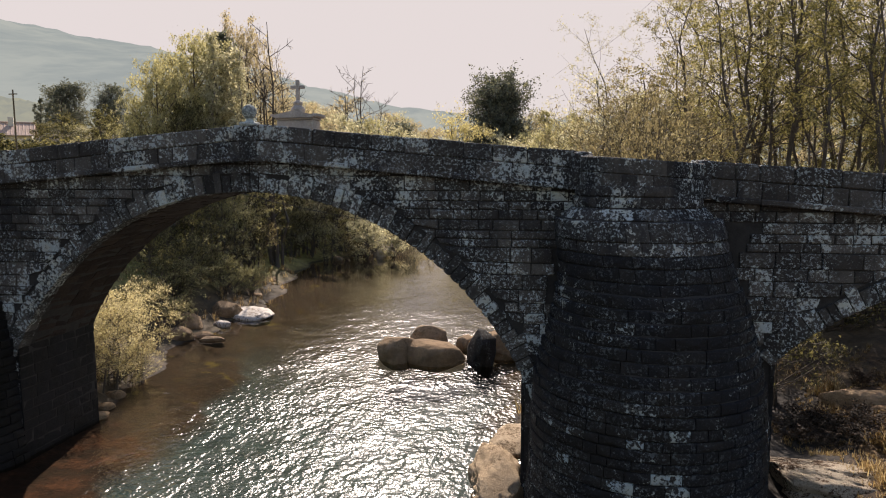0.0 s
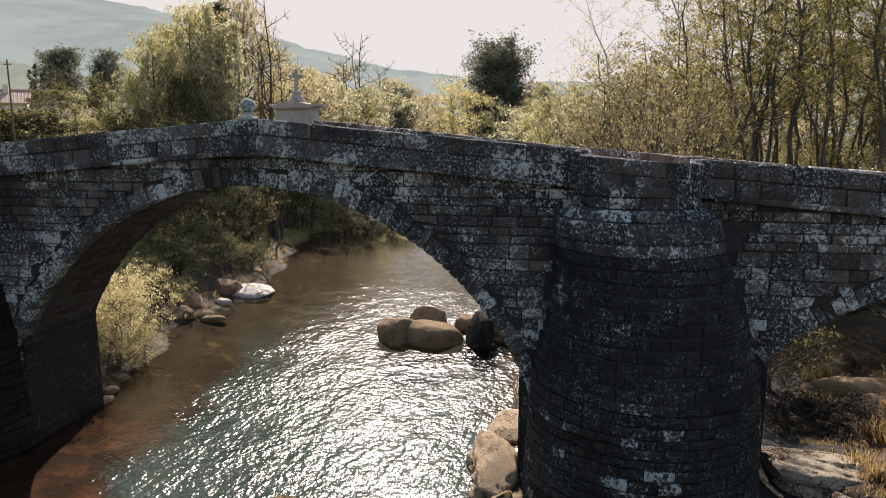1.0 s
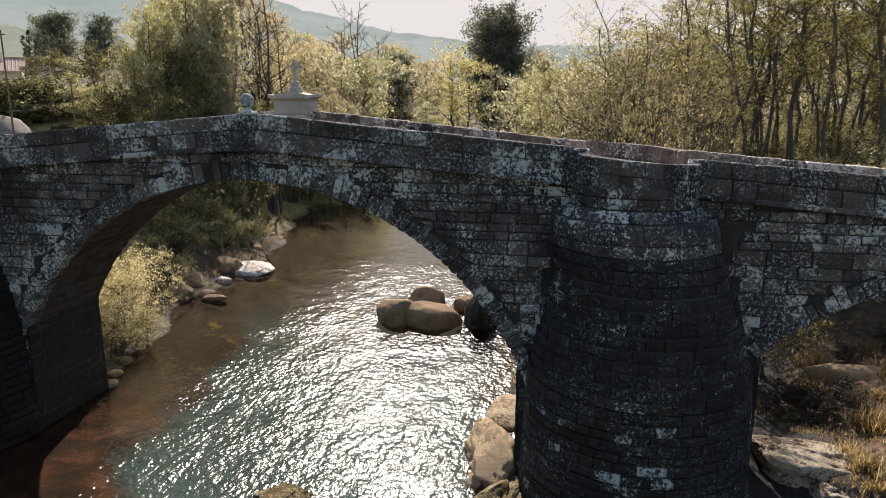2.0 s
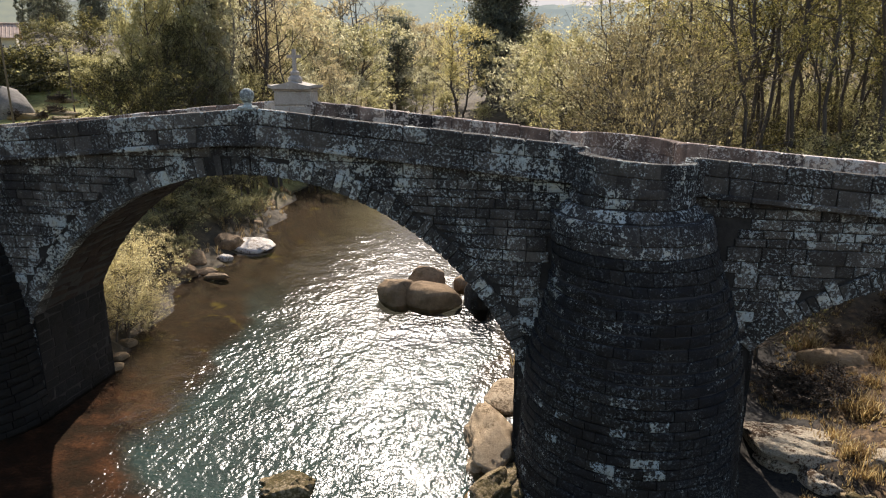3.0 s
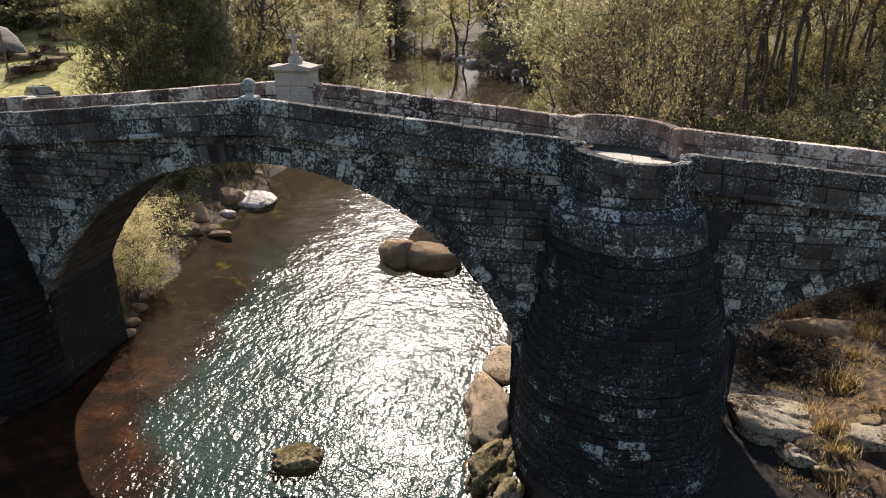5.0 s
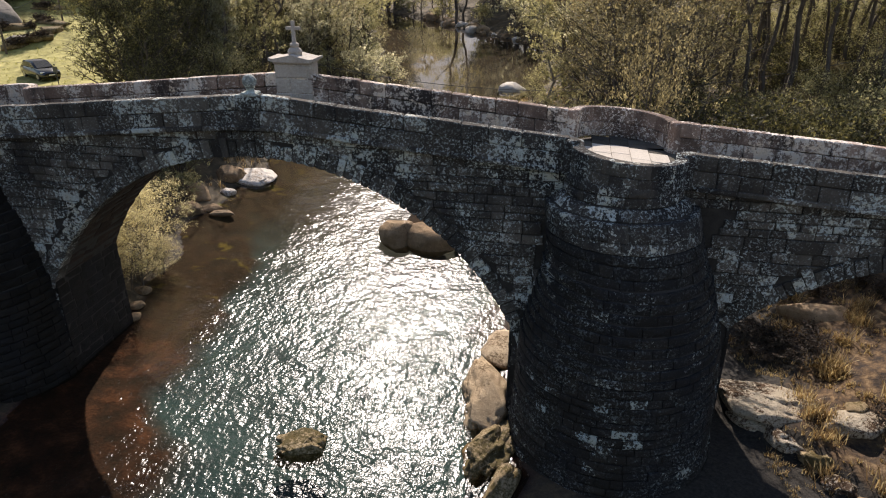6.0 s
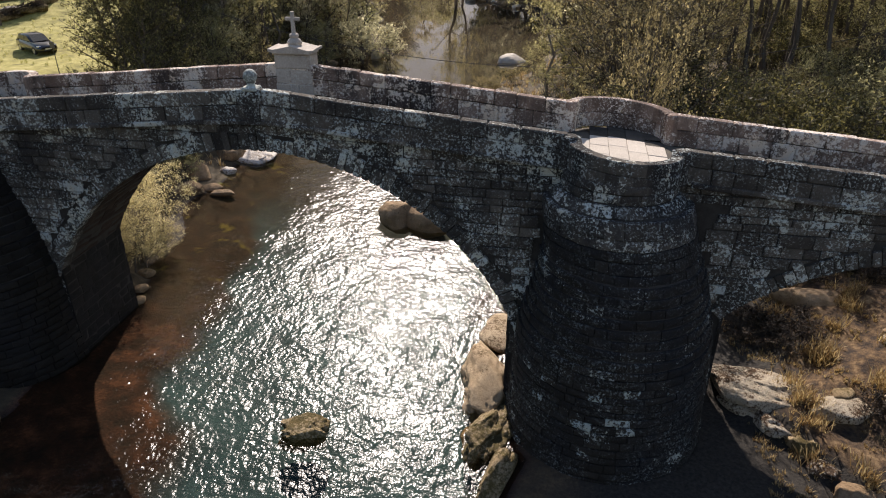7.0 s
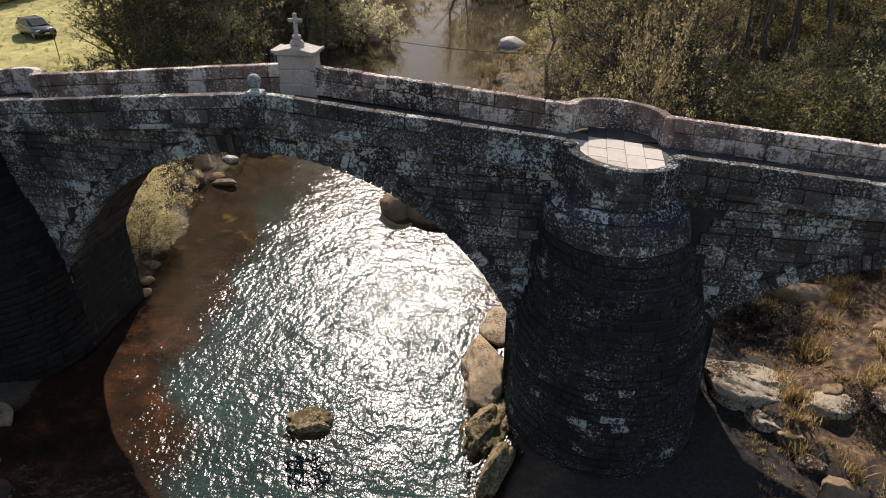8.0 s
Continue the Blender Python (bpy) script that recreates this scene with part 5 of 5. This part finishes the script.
def in_hub(r):
    x, y = HUBS[r.randint(len(HUBS))]
    return x + r.normal(0, 0.16), y + r.normal(0, 0.16)


tufts("dry_grass", "tussocks of dry straw grass on the bank", STRAW, 1500, lambda r: patchy(r, 8.9, 17, 14, 31), 0.16, 31)
tufts("dry_grass", "tall dry tussocks among the rocks", STRAW, 620, in_hub, 0.44, 35)
tufts("dry_grass", "straw grass along the far water's edge", STRAW, 520, lambda r: (r.uniform(-28, -19), r.uniform(24, 76)), 0.5, 32)
tufts("meadow_grass", "short green meadow grass", GRASSM, 1000, lambda r: (r.uniform(-60, -25), r.uniform(25, 75)), 0.22, 33)
tufts("bank_grass", "sunlit bank grass and weeds", STRAW, 900, lambda r: (r.uniform(-7, 6), r.uniform(26, 76)), 0.5, 34)


# ---------------------------------------------------------------- rocks
def rock_mesh(sx, sy, sz, seed, lump=0.28, sub=4):
    bm = bmesh.new()
    bmesh.ops.create_icosphere(bm, subdivisions=sub, radius=1.0)
    o = Vector((seed * 3.7, seed * 1.9, seed * 5.3))
    rs = random.Random(seed * 13 + 5)
    cuts = [(Vector((rs.gauss(0, 1), rs.gauss(0, 1), rs.gauss(0.2, 0.8))).normalized(), rs.uniform(0.62, 0.9)) for _ in range(7)]
    for v in bm.verts:
        p = v.co.copy()
        k = 1 + lump * noise.noise(p * 0.9 + o) + lump * 0.55 * noise.noise(p * 2.1 + o) + lump * 0.34 * noise.noise(p * 5 + o) + lump * 0.2 * noise.noise(p * 11 + o) + lump * 0.1 * noise.noise(p * 23 + o)
        q = p * k
        for d, lim in cuts:
            over = q.dot(d) - lim
            if over > 0:
                q -= d * (over * 0.9)
        q.z = math.copysign(abs(q.z) ** 0.8, q.z)
        v.co = Vector((q.x * sx, q.y * sy, q.z * sz))
    for f in bm.faces:
        f.smooth = True
    return bm


def rock(x, y, z, sx, sy, sz, seed, mat, label, turn=0.0, lump=0.28, tilt=0.0, sub=4):
    bm = rock_mesh(sx, sy, sz, seed, lump, sub)
    bmesh.ops.transform(bm, matrix=pose(x, y, z, tilt, 0, turn), verts=bm.verts)
    return whole("rock", bm, mat, label, "rock", "", "river rocks")


# the smooth boulders in midstream beyond the arch
rock(-6.65, 33.6, 0.35, 0.95, 1.15, 0.98, 1, BOULDER, "smooth brown boulder standing in the river", 20, 0.15)
rock(-4.75, 33.5, 0.28, 1.6, 1.1, 0.9, 2, BOULDER, "broad rounded boulder standing in the river", -8, 0.13)
rock(-5.45, 35.6, 0.4, 1.15, 0.85, 0.95, 3, BOULDER, "rounded boulder leaning on another in the river", 10, 0.15)
rock(-3.4, 36.0, 0.25, 0.6, 0.55, 0.55, 4, BOULDER, "small round boulder in the river", 0, 0.15)
rock(-2.9, 35.2, 0.1, 0.35, 0.35, 0.3, 5, BOULDER, "small wet stone in the river", 0)
rock(-2.3, 33.6, 0.5, 0.8, 0.9, 1.25, 6, PIER, "dark craggy boulder at the water's edge", 30, 0.4)
rock(-1.2, 35.5, 0.5, 1.4, 1.5, 0.9, 7, BOULDER, "mossy rock on the east shore", 0, 0.35)
# near boulder
rock(-5.75, 16.95, -0.1, 0.95, 0.62, 0.42, 8, MOSSY, "mossy brown boulder just above the water", 12, 0.55, 0, 5)
# rocks against the pier
rock(-0.15, 20.55, 0.0, 1.0, 2.35, 0.8, 9, TAN, "large tan boulder beside the pier", 8, 0.4, 0, 5)
rock(0.35, 18.0, -0.1, 0.72, 1.75, 0.6, 10, MOSSY, "mossy boulder against the pier", -14, 0.6, 0, 5)
rock(0.85, 16.3, -0.05, 0.5, 1.2, 0.4, 11, MOSSY, "low mossy stone at the pier's foot", -12, 0.6, 0, 5)
rock(0.2, 17.2, 0.0, 0.35, 0.4, 0.28, 12, MOSSY, "small mossy stone at the pier's foot", 0, 0.3)
rock(0.2, 23.6, 0.05, 0.8, 1.3, 0.4, 13, TAN, "sunlit boulder on the shore beyond the pier", 0, 0.25)
# west bank rocks
rock(-18.75, 42.0, 0.14, 1.75, 1.5, 0.34, 14, WASHED, "flat white water-washed rock on the bank", 35, 0.4, 3)
rock(-19.2, 38.8, 0.1, 0.65, 0.5, 0.26, 15, WASHED, "small pale washed rock", 10, 0.4)
rock(-20.2, 41.2, 0.55, 1.0, 0.9, 0.6, 16, BOULDER, "brown boulder on the river bank", 0, 0.3)
rock(-20.7, 37.2, 0.5, 1.3, 0.9, 0.6, 17, BOULDER, "low brown boulder among bank grass", 20, 0.3)
rock(-19.9, 35.0, 0.3, 1.0, 0.6, 0.5, 18, BOULDER, "grey bank boulder by the water", 40, 0.3)
rock(-18.9, 36.1, 0.08, 0.8, 0.45, 0.25, 19, BOULDER, "low wet slab at the water's edge", 10, 0.3)
rock(-17.9, 35.5, 0.03, 0.75, 0.35, 0.2, 20, BOULDER, "flat brown stone awash in shallows", 10, 0.3)
for n, (x, y, s) in enumerate(((-21.2, 47.6, 0.7), (-22.3, 50.6, 0.8), (-23.2, 54.3, 0.9), (-23.6, 57.2, 0.7), (-24.6, 60.4, 0.8), (-16.9, 25.6, 0.4), (-16.4, 24.3, 0.35), (-15.9, 23.4, 0.3), (-22.6, 70.2, 0.7), (-20.3, 73.6, 0.6), (-18.4, 75.4, 0.6))):
    rock(x, y, 0.2 * s, 1.1 * s, 0.8 * s, 0.55 * s, 30 + n, BOULDER, "brown bank stone at the water's edge", n * 40, 0.3, 0, 3)
rock(-4.2, 75.2, -0.05, 1.8, 1.1, 0.85, 53, WASHED, "smooth white rock in the still pool", 5, 0.2)
rock(-19.0, 74.2, 0.3, 0.55, 0.5, 0.8, 51, WASHED, "upright pale stone by the pool", 0, 0.2)
for n in range(26):
    f = pr.random()
    y = 112 + 30 * f
    x = float(np.interp(y, SY, SR)) + pr.uniform(-0.8, 1.6)
    s = pr.uniform(0.5, 1.9) if y > 122 else pr.uniform(0.3, 0.7)
    rock(x, y, 0.25 * s, 1.2 * s, 0.9 * s, 0.7 * s, 60 + n, BOULDER if n % 4 else WASHED, "granite boulder on the far shore of the pool", n * 50, 0.3, 0, 3)
# east bank slab and stones
rock(9.85, 21.1, 0.5, 2.5, 1.35, 0.6, 90, SLAB, "sloping granite slab spotted with dark lichen", -26, 0.42, -6, 5)
rock(12.8, 26.6, 1.15, 2.0, 0.8, 0.5, 91, BOULDER, "long pale rock among dry grass", -8, 0.22)
rock(12.2, 19.4, 0.65, 0.9, 0.6, 0.35, 92, BOULDER, "weathered rock in dry grass", 25, 0.3)
rock(15.4, 23.6, 1.8, 1.4, 0.9, 0.6, 93, BOULDER, "weathered rock in dry grass", 5, 0.3)
rock(11.4, 16.6, 0.42, 1.0, 0.7, 0.4, 94, BOULDER, "weathered rock in dry grass", 45, 0.3)
rock(5.0, 14.6, -0.15, 1.2, 0.8, 0.5, 95, BOULDER, "dark rock in the bridge's shade", 45, 0.3)
rock(9.6, 15.7, 0.1, 1.1, 0.7, 0.35, 96, MOSSY, "dark rock in the bridge's shade", 5, 0.3)
for n in range(6):
    x, y = pr.uniform(11.5, 16), pr.uniform(19, 29)
    s = pr.uniform(0.3, 0.75)
    rock(x, y, float(ground_z(x, y)) + 0.05, 1.5 * s, 1.0 * s, 0.36 * s, 130 + n, pr.choice((SLAB, BOULDER, MOSSY)), "weathered rock among dead bracken", n * 37, 0.4, 0, 3)
for n, (x, y, s) in enumerate(((9.6, 19.5, 0.5), (10.5, 18.6, 0.55), (10.9, 17.6, 0.5), (11.5, 16.6, 0.5), (8.75, 20.35, 0.45))):
    rock(x, y, 0.4, 1.5 * s, 1.0 * s, 0.62 * s, 150 + n, MOSSY if n % 2 else SLAB, "worn stone at the brink of the bank", -50 + n * 9, 0.6, -8, 4)
for n in range(11):
    plant("heath", pr.uniform(11.5, 16.5), pr.uniform(17, 30), pr.uniform(0.3, 0.6), pr.uniform(0, 360), wide=1.2)
for x, y, s in ((9.3, 24.5, 0.3), (10.1, 23.9, 0.32), (11.0, 23.4, 0.3), (10.6, 24.9, 0.36), (11.7, 24.4, 0.3), (9.9, 25.6, 0.34), (12.2, 23.2, 0.2)):
    plant("heath", x, y, s * (0.9 + 0.6 * math.sin(x * 9) ** 2), x * 70, wide=1.7)
# shrub hidden beyond the bridge, added to cast shade into the bank's hollow
plant("shrub", 8.5, 28.6, 0.95, 40, wide=0.7)
# added upstream to shade the ground under the right-hand arch
for x, y, q in ((13.2, 33.2, 1.1), (15.6, 33.6, 1.15), (11.2, 32.4, 0.95), (17.5, 32.5, 1.0)):
    plant("shrub", x, y, q, x * 50)
# two more unseen shrubs for the hollow's shade
plant("shrub", 7.5, 27.2, 0.85, 70)
plant("shrub", 9.8, 27.8, 0.85, 200)
plant("sallow", 5.4, 28.4, 1.0, 10, wide=0.5)
# west shade below the abutment
for n, (x, y, s) in enumerate(((-16.6, 15.2, 0.55), (-15.4, 13.2, 0.35), (-17.8, 13.4, 0.6))):
    rock(x, y, 0.15 * s, 1.3 * s, 1.0 * s, 0.6 * s, 100 + n, MOSSY, "rock in the shade of the abutment", n * 33, 0.3, 0, 3)
# outcrops of the west meadow
for n, (b, r, s) in enumerate(((-44.3, 99, 3.8), (-41.4, 88, 0.9), (-39.2, 90, 0.8))):
    x, y = at(b, r)
    rock(x, y, float(ground_z(x, y)) + 0.02 * s, (2.1 if n == 0 else 1.6) * s, 1.2 * s, (1.1 if n == 0 else 0.62) * s, 110 + n, OUTCROP if n < 2 else MOSSY, "grey granite outcrop in the meadow", n * 41, 0.12 if n == 0 else 0.55, 0, 4)
# low dark ledges that step up the meadow
for n, (x0, y0, x1, y1, q) in enumerate(((-56.7, 64.2, -54.7, 66.0, 0.5), (-54.7, 66.0, -53.7, 68.9, 0.45), (-60.2, 68.7, -57.7, 70.9, 0.5), (-62.0, 76.3, -59.5, 78.3, 0.5), (-59.7, 73.5, -55.0, 72.8, 0.4))):
    x, y = (x0 + x1) / 2, (y0 + y1) / 2
    turn = math.degrees(math.atan2(y1 - y0, x1 - x0))
    rock(x, y, float(ground_z(x, y)) + 0.1, math.hypot(x1 - x0, y1 - y0) * 0.62, 0.7, q, 140 + n, MOSSY, "low mossy rock ledge in the meadow grass", turn, 0.5, 0, 3)
    for m in range(3):
        f = pr.random()
        plant("heath", x0 + (x1 - x0) * f, y0 + (y1 - y0) * f - 0.3, pr.uniform(0.6, 0.9), pr.uniform(0, 360))


# ---------------------------------------------------------------- parked car
def paint_mat(name, col, rough, metal=0.0, coat=0.0):
    m, nt, out = material(name)
    f = noise_of(nt, place_of(nt), 14, 4)
    c = mix_of(nt, sums(nt, "MULTIPLY", f, 0.06), col, (0.2, 0.19, 0.17))
    b = node(nt, "ShaderNodeBsdfPrincipled", Base_Color=c, Roughness=rough, Metallic=metal, Coat_Weight=coat)
    nt.links.new(b.outputs[0], out.inputs[0])
    return m


CARPAINT = paint_mat("car_paint", (0.006, 0.007, 0.009), 0.16, 0.0, 0.8)
CARGLASS = paint_mat("car_glass", (0.02, 0.025, 0.03), 0.08, 0.0, 0.3)
RUBBER = paint_mat("rubber", (0.02, 0.02, 0.02), 0.85)
ALLOY = paint_mat("alloy", (0.5, 0.5, 0.52), 0.3, 0.9)
LENSM = paint_mat("lamp_glass", (0.6, 0.6, 0.6), 0.1, 0.0, 1.0)
PLATE = paint_mat("plate", (0.75, 0.75, 0.72), 0.5)
STEEL = paint_mat("steel", (0.1, 0.1, 0.1), 0.6, 0.5)


CAR = (-43.6, 53.8)


def build_car(x, y, turn):
    """A hatchback, nose towards local +x."""
    z = float(ground_z(x, y))
    car = thing("car", (0, 0, 0), "small black hatchback parked on the grass", "car")

    def loft(sections):
        vs, fs = [], []
        n = len(sections[0])
        for s in sections:
            vs += s
        for i in range(len(sections) - 1):
            for k in range(n):
                m = (k + 1) % n
                fs.append((i * n + k, (i + 1) * n + k, (i + 1) * n + m, i * n + m))
        fs += [tuple(range(n)), tuple(range((len(sections) - 1) * n, len(sections) * n))[::-1]]
        return vs, fs, True

    def ring(px, w, lo, hi, r=0.1):
        return [(px, -w, lo + r), (px, -w * 1.02, (lo + hi) / 2), (px, -w * 0.96, hi - r), (px, -w * 0.85, hi), (px, w * 0.85, hi), (px, w * 0.96, hi - r), (px, w * 1.02, (lo + hi) / 2), (px, w, lo + r), (px, w * 0.9, lo), (px, -w * 0.9, lo)]
    part("body", loft([ring(-2.05, 0.72, 0.42, 0.85), ring(-1.98, 0.84, 0.28, 0.98), ring(-1.2, 0.89, 0.2, 0.98), ring(0.9, 0.89, 0.2, 0.95), ring(1.6, 0.87, 0.22, 0.84), ring(2.02, 0.78, 0.26, 0.7), ring(2.12, 0.62, 0.32, 0.6)]), CARPAINT, car)
    part("cabin", loft([ring(-1.95, 0.74, 0.9, 1.0, 0.03), ring(-1.55, 0.72, 0.9, 1.42, 0.1), ring(-0.9, 0.7, 0.9, 1.5, 0.1), ring(0.1, 0.68, 0.9, 1.47, 0.1), ring(0.95, 0.74, 0.9, 0.97, 0.02)]), CARPAINT, car)

    def pane(name, pts):
        vs = [tuple(p) for p in pts]
        c = Vector((0, 0, 1.2))
        out = []
        for p in vs:
            q = Vector(p)
            out.append(tuple(q + (q - c).normalized() * -0.02))
        n = len(vs)
        fs = [tuple(range(n))] + [tuple(range(n, 2 * n))[::-1]] + [(i, n + i, n + (i + 1) % n, (i + 1) % n) for i in range(n)]
        part(name, (vs + out, fs), CARGLASS, car)
    pane("windscreen", [(0.98, -0.64, 1.0), (0.98, 0.64, 1.0), (0.2, 0.57, 1.475), (0.2, -0.57, 1.475)])
    for s in (-1, 1):
        pane("side_window", [(0.72, s * 0.765, 1.0), (0.1, s * 0.7, 1.39), (-0.35, s * 0.71, 1.41), (-0.38, s * 0.765, 1.0)])
        pane("side_window", [(-0.45, s * 0.765, 1.0), (-0.42, s * 0.715, 1.41), (-1.2, s * 0.73, 1.38), (-1.5, s * 0.77, 1.05)])
        part("headlight", cbox(1.72, 2.0, 0.62, 0.76, min(s * 0.52, s * 0.8), max(s * 0.52, s * 0.8), 0.04, lambda u, v, d: (u, d, v)), LENSM, car, "clear glass headlight")
        part("mirror", cbox(0.6, 0.75, 0.98, 1.1, min(s * 0.86, s * 1.0), max(s * 0.86, s * 1.0), 0.03, lambda u, v, d: (u, d, v)), CARPAINT, car)
        for wx in (-1.3, 1.32):
            prof = [(0.2, -0.1), (0.3, -0.1), (0.32, -0.05), (0.32, 0.05), (0.3, 0.1), (0.2, 0.1)]
            v, f = lathe(prof, 0, 0, 24)
            v = [(wx + a, s * 0.8 + c, 0.32 + b) for a, b, c in v]
            w = part("wheel", (v, f), RUBBER, car)
            v, f = lathe([(0.03, -0.115), (0.2, -0.112), (0.205, 0.112), (0.03, 0.115)], 0, 0, 20)
            part("rim", ([(wx + a, s * 0.8 + c, 0.32 + b) for a, b, c in v], f), ALLOY, w)
    part("number_plate", cbox(2.1, 2.13, 0.42, 0.53, -0.26, 0.26, 0.005, lambda u, v, d: (u, d, v)), PLATE, car, "blank white number plate")
    part("grille", cbox(2.08, 2.125, 0.3, 0.4, -0.4, 0.4, 0.01, lambda u, v, d: (u, d, v)), RUBBER, car)
    car.matrix_basis = pose(x, y, z + 0.02, 0, 0, turn)


build_car(*CAR, -28)


# ---------------------------------------------------------------- farmhouse beyond the hedge
PLASTER = plain_mat("old_plaster", (0.5, 0.46, 0.4), (0.68, 0.63, 0.55), 1.2, 0.9, 0.3)
ROOFTILE = plain_mat("weathered_roof_tile", (0.3, 0.2, 0.15), (0.52, 0.38, 0.3), 1.6, 0.85, 0.4)


def build_house(x, y, turn):
    """A low farmhouse with a ridged tile roof."""
    z = float(ground_z(x, y))
    t = thing("house", (0, 0, 0), "low pale farmhouse with a weathered tile roof", "house")

    def p(u, v, d):
        return (u, d, v)
    part("wall", ([(-6, -3.5, -0.5), (6, -3.5, -0.5), (6, 3.5, -0.5), (-6, 3.5, -0.5), (-6, -3.5, 3.6), (6, -3.5, 3.6), (6, 3.5, 3.6), (-6, 3.5, 3.6), (-6, 0, 5.4), (6, 0, 5.4)],
                  [(3, 2, 1, 0), (0, 1, 5, 4), (2, 3, 7, 6), (1, 2, 6, 9, 5), (3, 0, 4, 8, 7), (4, 5, 9, 8), (6, 7, 8, 9)]), PLASTER, t)
    for e in (-1, 1):
        roof = part("roof_slope", cbox(-6.5, 6.5, 0, 1, 0, 0.12, 0.01, lambda u, v, d: (u, e * 4.2 * (1 - v), 3.3 + 2.2 * v + d)), ROOFTILE, t)
        for k in range(25):
            u = -6.3 + k * 0.525
            part("tile_row", tube([(u, e * 4.1, 3.42), (u, 0, 5.6)], [0.1, 0.1], 6), ROOFTILE, roof)
    part("ridge", tube([(-6.5, 0, 5.68), (6.5, 0, 5.68)], [0.18, 0.18], 10), ROOFTILE, t)
    part("chimney", cbox(2.6, 3.4, 4.6, 6.5, -1.2, -0.5, 0.04, p), PLASTER, t)
    for u in (-3.6, 0.2, 3.8):
        w = part("window", cbox(u - 0.5, u + 0.5, 1.1, 2.4, -3.56, -3.44, 0.02, p), PLASTER, t)
        part("pane", cbox(u - 0.42, u + 0.42, 1.18, 2.32, -3.575, -3.5, 0.005, p), CARGLASS, w)
    t.matrix_basis = pose(x, y, z, 0, 0, turn)


build_house(-92.5, 99.0, 38)

# ---------------------------------------------------------------- poles, wires and sign
def pole(x, y, h, label, r=0.11):
    z = float(ground_z(x, y))
    t = thing("utility_pole", (x, y, z), label, "pole")
    part("post", tube([(x, y, z - 0.4), (x, y, z + h * 0.5), (x, y, z + h)], [r, r * 0.85, r * 0.7], 10), BARK, t)
    part("crossarm", cbox(x - 0.5, x + 0.5, z + h - 0.5, z + h - 0.4, y - 0.05, y + 0.05, 0.01, lambda u, v, d: (u, d, v)), BARK, t)


pole(*at(-42.3, 85), 14.0, "weathered wooden pole in the meadow hedge")
pole(*at(-38.4, 95), 7.5, "distant grey wooden utility pole")


def wire(points, r, label):
    whole("cable", tube(points, [r] * len(points), 5), STEEL, label, "cable", "structure")


wire([(float(x), 50.0, 5.1 + 0.0094 * (x + 1.5) ** 2 * 0.62) for x in np.linspace(-24, 30, 40)], 0.02, "thin black cable slung across the river")
wire([(at(-46 + 8 * f, 60)[0], at(-46 + 8 * f, 60)[1], 12.0 - 2.2 * math.sin(math.pi * f * 0.9) + f) for f in np.linspace(0, 1, 20)], 0.012, "thin cable over the meadow")


def build_sign():
    x, y = -36.0, 46.4
    z = float(ground_z(x, y))
    t = thing("sign_post", (x, y, z), "small dark sign on a thin post beside the track", "sign")
    part("post", tube([(x, y, z - 0.2), (x, y, z + 2.2)], [0.035, 0.03], 8), STEEL, t)
    part("panel", cbox(x - 0.2, x + 0.2, z + 1.9, z + 2.35, y - 0.05, y - 0.03, 0.004, lambda u, v, d: (u, d, v)), STEEL, t)


build_sign()
